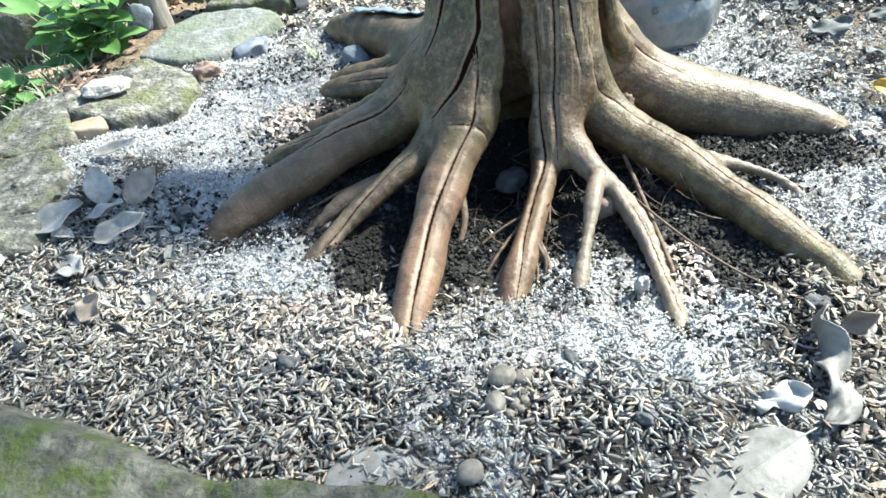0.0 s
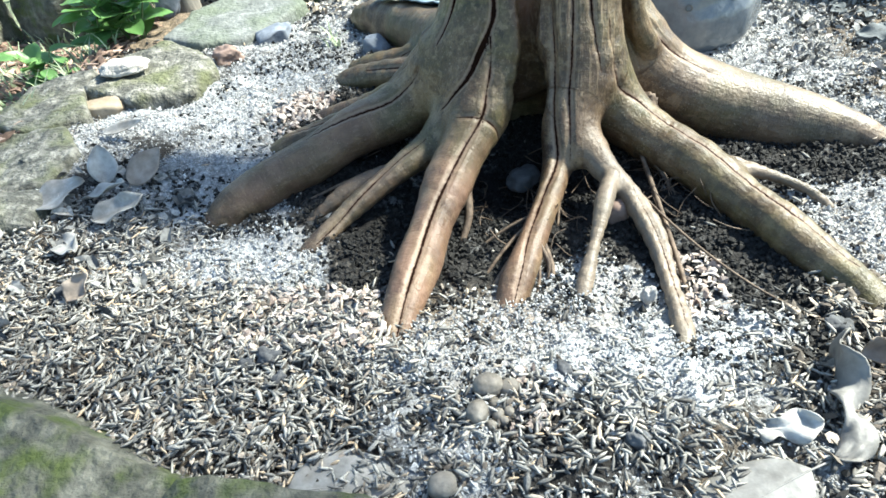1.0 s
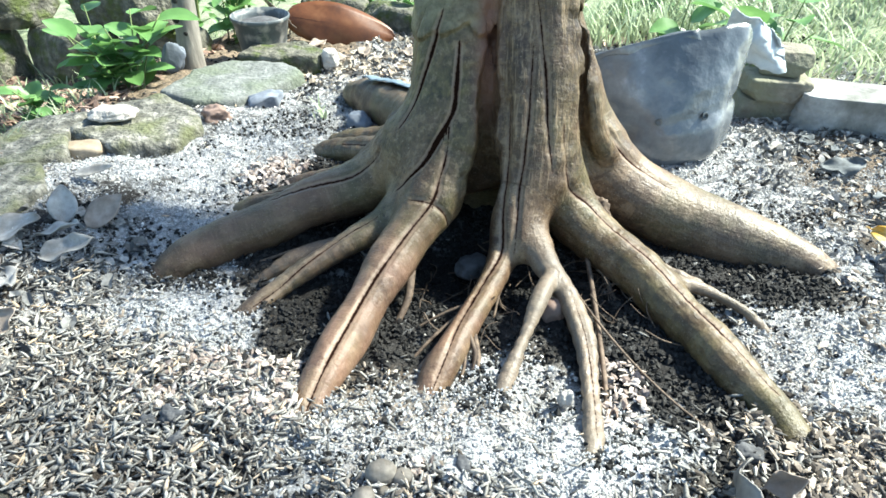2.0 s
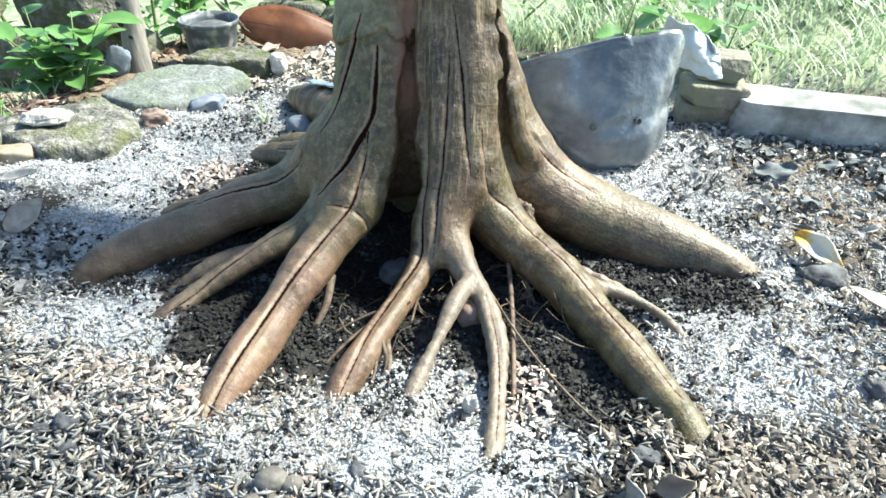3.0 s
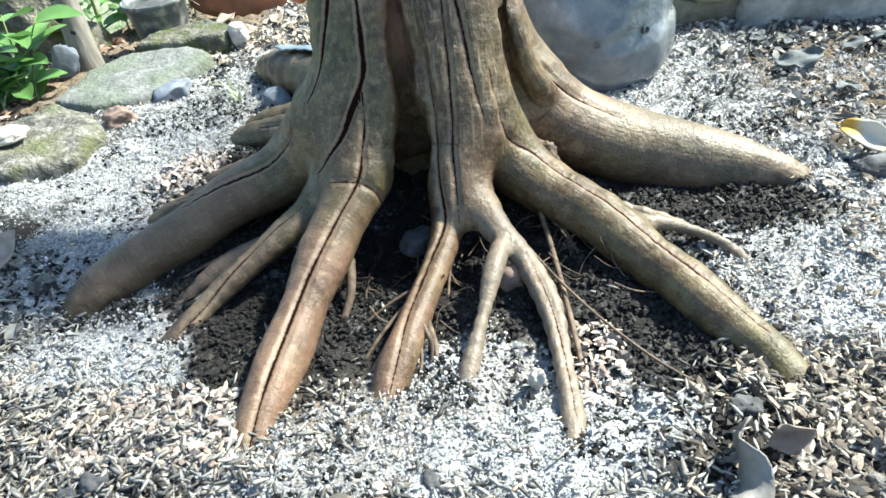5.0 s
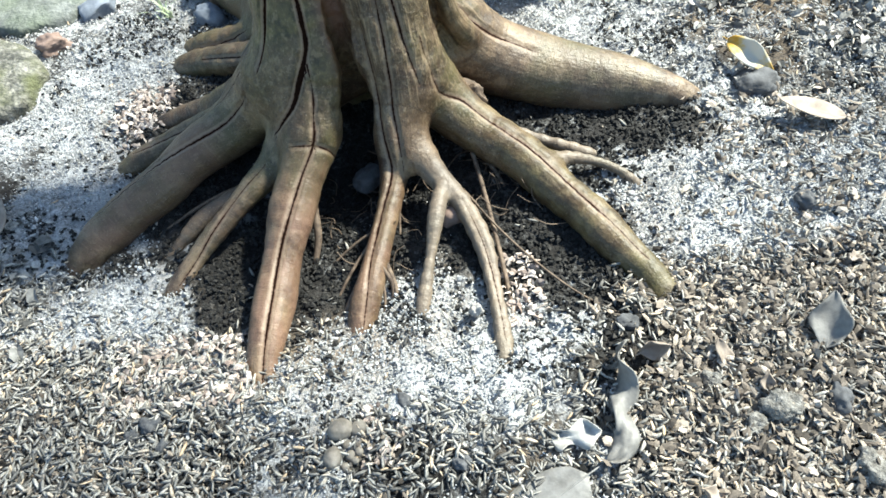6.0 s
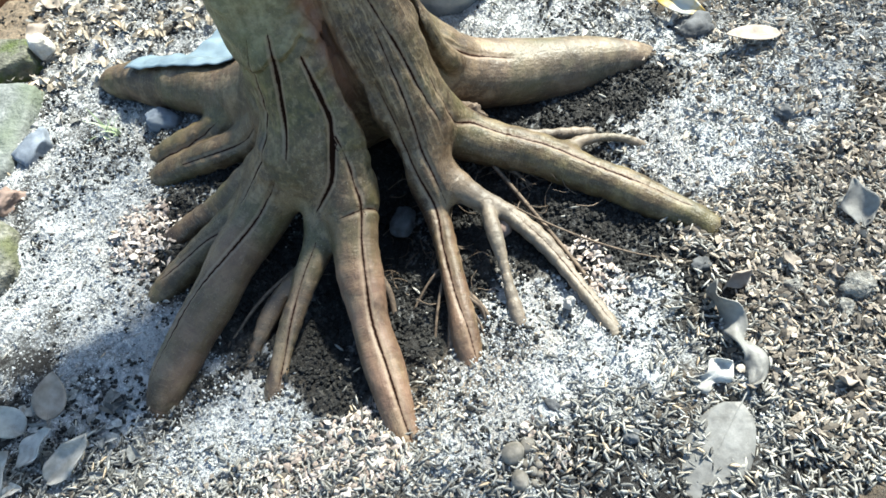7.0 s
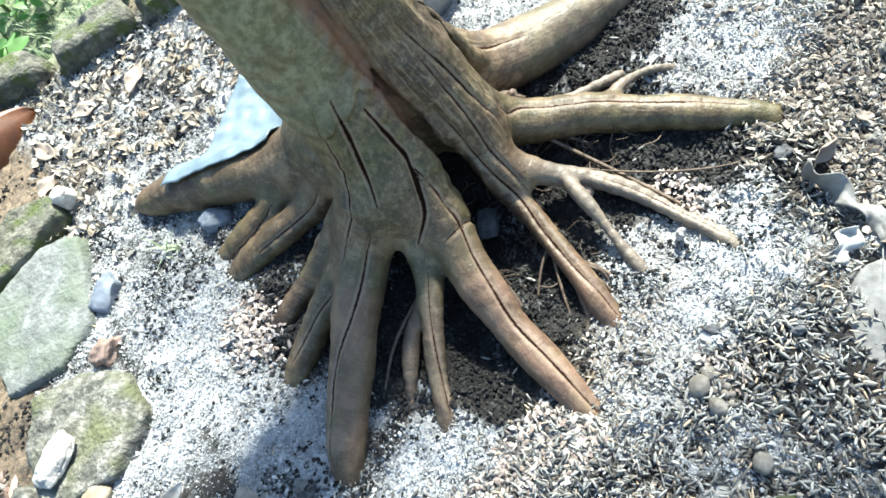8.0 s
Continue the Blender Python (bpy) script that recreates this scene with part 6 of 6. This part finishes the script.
for i, (x, y, w) in enumerate(((0.306, 0.236, 0.024), (0.285, 0.226, 0.018), (0.345, 0.190, 0.022), (0.268, 0.262, 0.014), (0.36, 0.30, 0.016), (0.40, 0.245, 0.02))):
    lay_stone("soil_clod", "crumbly grey soil clod among loose husks", "soil clod", (x, y, ground_at(x, y) + w * 0.22), (w, w * 0.8, w * 0.62), 50 * i, CLOD, 2.2, 0.34, 110 + i, level=4, group="soil clods")
lay_stone("root_stub", "reddish broken root stub between thin roots", "root stub", (0.104, 0.442, -0.006), (0.018, 0.016, 0.024), 10, RED_STONE, 2.3, 0.1, 91, level=3)
lay_stone("bark_knob", "torn tan bark knob between two roots", "bark", (0.139, 0.560, 0.018), (0.030, 0.020, 0.032), -35, ROOTLET, 2.6, 0.36, 92, (10, 15), level=4)
strew("reddish_flakes", "pinkish broken bark flakes scattered by the roots", "bark flakes", PINKISH, CRUMB_V, CRUMB_F, np.vstack((spots(420, (-0.25, 0.58), (-0.15, 0.69), lambda x, y: np.exp(-(((x + 0.2) / 0.026) ** 2 + ((y - 0.64) / 0.030) ** 2)), 8), spots(460, (-0.18, 0.295), (-0.06, 0.365), lambda x, y: 0.3 + 0 * x, 9), spots(45, (0.02, 0.23), (0.05, 0.28), lambda x, y: 0.5 + 0 * x, 10), spots(160, (0.13, 0.33), (0.17, 0.40), lambda x, y: 0.4 + 0 * x, 14), spots(110, (0.325, 0.86), (0.37, 0.905), lambda x, y: 0.5 + 0 * x, 13))), (0.004, 0.0095), (0.001, 0.005), 0.5, 8, (0.25, 0.9))


# ---- thin loose roots and a runner ----
def loose_root(name, label, *knots):
    v, f = tube(knots, 7, 5)
    start = np.array([knots[0][:3]])
    owner = int(tree_field(start[:, 0], start[:, 1], start[:, 2])[1][0])
    return part(name, v, f, ROOTLET, ROOTS[owner] if owner < 15 else tree, label)


loose_root("hanging_rootlet", "thin dark rootlet", (0.128, 0.520, 0.012, 0.0020), (0.134, 0.480, 0.002, 0.0021), (0.139, 0.420, -0.005, 0.0020), (0.142, 0.365, -0.010, 0.0019), (0.144, 0.325, -0.020, 0.0016))
loose_root("hanging_rootlet", "", (0.134, 0.510, 0.012, 0.0022), (0.150, 0.485, -0.006, 0.002), (0.158, 0.468, -0.018, 0.0018))
loose_root("runner", "long thin tan runner over ash", (0.118, 0.462, 0.006, 0.0009), (0.140, 0.424, 0.000, 0.0010), (0.168, 0.386, -0.007, 0.0010), (0.200, 0.350, -0.010, 0.0009), (0.238, 0.322, -0.008, 0.0008), (0.275, 0.318, -0.006, 0.0006))
loose_root("hanging_rootlet", "", (0.066, 0.482, 0.016, 0.0013), (0.060, 0.455, -0.003, 0.0012), (0.056, 0.425, -0.022, 0.001))
loose_root("hanging_rootlet", "", (0.040, 0.400, 0.004, 0.0018), (0.048, 0.385, -0.008, 0.0018), (0.046, 0.372, -0.020, 0.0016))
loose_root("hanging_rootlet", "", (0.036, 0.405, 0.002, 0.0012), (0.041, 0.380, -0.010, 0.0012), (0.038, 0.362, -0.020, 0.001))
loose_root("hanging_rootlet", "", (0.036, 0.430, -0.002, 0.0015), (0.015, 0.405, -0.010, 0.0014), (0.000, 0.385, -0.020, 0.0012))
loose_root("hanging_rootlet", "", (0.046, 0.440, 0.000, 0.0014), (0.020, 0.432, -0.009, 0.0013), (-0.004, 0.420, -0.020, 0.0011))
loose_root("hanging_rootlet", "", (0.036, 0.412, 0.000, 0.0040), (0.022, 0.390, -0.006, 0.0036), (0.006, 0.366, -0.018, 0.0030), (-0.002, 0.352, -0.028, 0.0020))
loose_root("hanging_rootlet", "", (0.044, 0.405, -0.002, 0.0026), (0.050, 0.385, -0.009, 0.0022), (0.052, 0.366, -0.020, 0.0018))
loose_root("hanging_rootlet", "", (-0.016, 0.470, 0.000, 0.0042), (-0.014, 0.445, -0.010, 0.0034), (-0.020, 0.425, -0.022, 0.0028))
loose_root("hanging_rootlet", "", (-0.068, 0.505, 0.008, 0.0020), (-0.120, 0.500, -0.008, 0.0018), (-0.165, 0.478, -0.018, 0.0014))


def build_hairs():
    rng = random.Random(4)
    verts, faces = [], []
    for k in range(90):
        x, y = rng.gauss(0.03, 0.055), rng.gauss(0.475, 0.035)
        if rng.random() < 0.3:
            x, y = rng.gauss(0.15, 0.015), rng.gauss(0.485, 0.02)
        g = ground_at(x, y)
        r = rng.uniform(0.0003, 0.0007)
        ang, ln = rng.uniform(0, 6.28), rng.uniform(0.012, 0.04)
        z0 = g + rng.uniform(0.004, 0.028)
        pts = [(x, y, z0, r), (x + ln * 0.4 * math.cos(ang), y + ln * 0.4 * math.sin(ang), (z0 + g) / 2 + rng.uniform(-0.004, 0.006), r),
               (x + ln * math.cos(ang + 0.5), y + ln * math.sin(ang + 0.5), g, r * 0.7)]
        v, f = tube(pts, 5, 4, False)
        o = len(verts)
        verts += v
        faces += [tuple(i + o for i in q) for q in f]
    ob = part("root_hair", verts, faces, ROOTLET, tree, "tangle of hair-thin roots")
    tagged(ob, kind="stuff")


build_hairs()


# ---- plants ----
def leafy_plant(label, at, stems, seed, leaf=(0.045, 0.026), mat=LEAF, height=0.10, reach=0.05, per_stem=6):
    rng = random.Random(seed)
    plant = thing("leafy_plant", label, "plant", at=at)
    for s in range(stems):
        a = rng.uniform(0, 6.28)
        lean = rng.uniform(0.2, 1.0) * reach
        h = height * rng.uniform(0.65, 1.1)
        base = Vector(at) + Vector((rng.uniform(-0.012, 0.012), rng.uniform(-0.012, 0.012), -0.01))
        tip = base + Vector((lean * math.cos(a), lean * math.sin(a), h))
        mid = base.lerp(tip, 0.5) + Vector((-0.2 * lean * math.cos(a), -0.2 * lean * math.sin(a), 0))
        v, f = tube(((*base, 0.0016), (*mid, 0.0013), (*tip, 0.0008)), 6, 5)
        stem = part("stem", v, f, STEM, plant)
        for k in range(per_stem):
            u = 0.25 + 0.75 * (k + 0.5) / per_stem
            p = base.lerp(mid, u * 2) if u < 0.5 else mid.lerp(tip, u * 2 - 1)
            ln = leaf[0] * rng.uniform(0.6, 1.15)
            lv, lf = leaf_shape(ln, leaf[1] * rng.uniform(0.8, 1.15), fold=rng.uniform(0.1, 0.4), curl=rng.uniform(-0.9, -0.1), seed=rng.randint(0, 999), nu=10, nv=4, wave=0.02)
            turn = math.degrees(a) + k * 137 + rng.uniform(-25, 25)
            m = Matrix.Translation(p) @ pose(0, 0, 0, rng.uniform(-20, 20), rng.uniform(-45, 5), turn)
            part("leaf", placed(lv, m), lf, mat, plant)
    return plant


leafy_plant("bright green leafy herb growing outside the stones", (-0.487, 0.858, -0.03), 6, 1, (0.060, 0.030), height=0.115, reach=0.07)
leafy_plant("green leafy herb beside the low wall", (-0.535, 0.870, -0.05), 5, 2, (0.050, 0.026), height=0.13, reach=0.06)
leafy_plant("small green weed against the mossy wall", (-0.600, 0.800, -0.06), 4, 3, (0.035, 0.020), height=0.07, reach=0.04)
leafy_plant("small weed at the foot of the slab", (-0.555, 0.760, -0.05), 3, 4, (0.030, 0.016), height=0.05, reach=0.03, per_stem=4)
leafy_plant("round-leaved green plant behind the border stones", (-0.300, 1.470, -0.11), 6, 5, (0.050, 0.040), height=0.12, reach=0.08)
leafy_plant("round-leaved green plant near the border", (-0.180, 1.420, -0.10), 5, 6, (0.045, 0.036), height=0.13, reach=0.07)
leafy_plant("leafy plant with light green blades", (-0.480, 1.180, -0.07), 6, 7, (0.055, 0.030), height=0.16, reach=0.08)
leafy_plant("broad-leaved plant behind the planting bag", (0.275, 1.010, -0.03), 3, 8, (0.060, 0.050), height=0.17, reach=0.05, per_stem=3)
leafy_plant("broad-leaved plant beyond the bricks", (0.415, 1.080, -0.03), 4, 9, (0.060, 0.042), height=0.15, reach=0.07, per_stem=4)


def far_bush(label, at, size, count, seed, leaf=0.035):
    """A low bush: a head of many small leaves on short stems."""
    rng = random.Random(seed)
    bush = thing("bush", label, "bush", at=at)
    verts, faces = [], []
    for k in range(count):
        p = Vector((rng.gauss(0, 0.42), rng.gauss(0, 0.42), rng.uniform(0.0, 1.0) ** 0.8))
        if noise.noise(p * 2.3 + Vector((seed, 0, 0))) < -0.15:
            continue
        q = Vector(at) + Vector((p.x * size[0], p.y * size[1], p.z * size[2]))
        v, f = leaf_shape(leaf * rng.uniform(0.6, 1.2), leaf * rng.uniform(0.35, 0.55), fold=0.25, curl=rng.uniform(-0.8, 0.1), seed=k, nu=5, nv=2)
        v = placed(v, Matrix.Translation(q) @ pose(0, 0, 0, rng.uniform(-40, 40), rng.uniform(-50, 30), rng.uniform(0, 360)))
        o = len(verts)
        verts += v
        faces += [tuple(i + o for i in g) for g in f]
    tagged(part("foliage", verts, faces, LEAF, bush), kind="stuff")
    for k in range(7):
        x, y = at[0] + rng.gauss(0, 0.3) * size[0], at[1] + rng.gauss(0, 0.3) * size[1]
        v, f = tube(((x, y, at[2] - 0.03, 0.004), (x + rng.gauss(0, 0.03), y, at[2] + size[2] * 0.5, 0.003), (x + rng.gauss(0, 0.06), y, at[2] + size[2] * 0.95, 0.0015)), 6, 4)
        part("stem", v, f, STEM, bush)
    return bush


far_bush("green bush beyond the back border", (-0.62, 1.45, -0.10), (0.30, 0.22, 0.30), 700, 1)
far_bush("green bush beyond the back border", (-0.15, 1.62, -0.12), (0.34, 0.22, 0.24), 700, 2)
far_bush("light green bush behind the planting bag", (0.25, 1.42, -0.10), (0.26, 0.2, 0.16), 600, 3, 0.03)
far_bush("green bush beyond the kerb", (0.80, 1.65, -0.06), (0.45, 0.25, 0.25), 700, 4)
far_bush("green bush beside the garden wall", (-1.05, 1.30, -0.10), (0.30, 0.25, 0.30), 600, 5)


def grass(name, label, lo, hi, count, height, seed, lean=0.5):
    rng = random.Random(seed)
    verts, faces = [], []
    places = np.array([(rng.uniform(lo[0], hi[0]), rng.uniform(lo[1], hi[1])) for k in range(count)])
    levels = ground_base(places[:, 0], places[:, 1])
    for (x, y), level in zip(places, levels):
        h, w = height * rng.uniform(0.4, 1.15), rng.uniform(0.0012, 0.0028)
        a = rng.uniform(0, 6.28)
        d = Vector((math.cos(a), math.sin(a), 0))
        s = Vector((-d.y, d.x, 0))
        z = level - 0.004
        o = len(verts)
        for j in range(4):
            u = j / 3
            p = Vector((x, y, z)) + d * (h * lean * u * u) + Vector((0, 0, h * (u - 0.3 * u * u)))
            ww = w * (1 - u) + 0.0002
            verts += [p - s * ww, p + s * ww]
        for j in range(3):
            q = o + 2 * j
            faces.append((q, q + 1, q + 3, q + 2))
    return solo(name, verts, faces, GRASS, label, "grass", kind="stuff")


grass("grass_tuft", "small tuft of green grass in the ash", (-0.205, 0.798), (-0.190, 0.812), 12, 0.040, 1, 0.6)
grass("grass", "sunlit green grass beyond the kerb", (0.40, 1.03), (1.35, 1.75), 2600, 0.085, 2, 0.8)
grass("grass", "long green grass behind the planting bag", (0.05, 1.16), (0.45, 1.45), 1400, 0.10, 3)
grass("grass", "green weeds behind the border stones", (-0.75, 1.36), (0.1, 1.75), 1800, 0.045, 4)
grass("grass", "thin weeds outside the side stones", (-0.80, 0.62), (-0.50, 1.02), 500, 0.05, 5)
strew("fallen_litter", "brown leaf litter outside the stones", "litter", RUSTY, HUSK_V, HUSK_F, spots(2600, (-0.85, 0.55), (-0.48, 1.2), lambda x, y: 0.5 + 0 * x, 15), (0.008, 0.03), (0.0, 0.006), 0.35, 15, (0.6, 1.4))


# ---- unseen leaves above the view, added to shade the bed ----
def build_shade():
    """High loose leaves on an unseen branch leaning to the sun; added to shade chosen spots of the bed, with gaps."""
    rng = random.Random(11)
    v, f = tube(((0.58, 0.97, 1.11, 0.027), (0.70, 1.03, 1.21, 0.022), (0.84, 1.06, 1.28, 0.016), (1.02, 1.08, 1.36, 0.010), (1.28, 1.10, 1.45, 0.004)), 10, 6)
    part("shade_bough", v, f, BARK, tree)
    for k in range(14):
        p = Vector((0.74 + 0.038 * k, 1.04 + 0.005 * k, 1.23 + 0.015 * k))
        a = k * 2.4
        q = p + Vector((0.34 * math.cos(a) * rng.uniform(0.6, 1.1), 0.34 * math.sin(a) * rng.uniform(0.6, 1.1), rng.uniform(-0.02, 0.14)))
        v, f = tube(((*p, 0.006), (*p.lerp(q, 0.5), 0.004), (*q, 0.002)), 6, 4)
        part("branch", v, f, BARK, tree)
    verts, faces = [], []
    # each leaf is slid up the sun's rays from the spot it shades
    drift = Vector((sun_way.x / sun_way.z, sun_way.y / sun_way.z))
    # openings left for bright spots on the bed
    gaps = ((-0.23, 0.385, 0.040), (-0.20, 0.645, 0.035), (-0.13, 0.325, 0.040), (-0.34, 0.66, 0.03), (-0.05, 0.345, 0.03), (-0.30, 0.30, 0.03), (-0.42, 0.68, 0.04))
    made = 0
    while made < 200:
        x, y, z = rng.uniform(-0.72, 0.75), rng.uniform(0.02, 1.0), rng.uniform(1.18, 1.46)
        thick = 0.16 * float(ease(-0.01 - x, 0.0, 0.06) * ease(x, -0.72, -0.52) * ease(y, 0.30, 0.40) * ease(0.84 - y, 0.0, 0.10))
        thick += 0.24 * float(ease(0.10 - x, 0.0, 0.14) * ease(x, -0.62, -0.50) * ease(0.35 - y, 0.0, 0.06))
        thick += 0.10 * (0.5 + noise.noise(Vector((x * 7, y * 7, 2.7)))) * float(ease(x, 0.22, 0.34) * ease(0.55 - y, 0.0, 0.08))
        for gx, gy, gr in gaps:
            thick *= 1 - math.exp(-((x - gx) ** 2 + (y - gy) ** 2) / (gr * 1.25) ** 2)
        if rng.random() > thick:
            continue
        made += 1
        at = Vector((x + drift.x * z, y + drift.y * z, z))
        size = 0.075 * rng.uniform(0.7, 1.25)
        v, f = leaf_shape(size, size * rng.uniform(0.40, 0.55), fold=0.2, curl=-0.4, seed=made, nu=5, nv=2)
        v = placed(v, Matrix.Translation(at) @ pose(0, 0, 0, rng.uniform(-35, 35), rng.uniform(-40, 40), rng.uniform(0, 360)))
        o = len(verts)
        verts += v
        faces += [tuple(i + o for i in g) for g in f]
    tagged(part("shade_leaves", verts, faces, LEAF, tree, "unseen loose spray of green leaves, added to shade the bed"), kind="stuff")


build_shade()
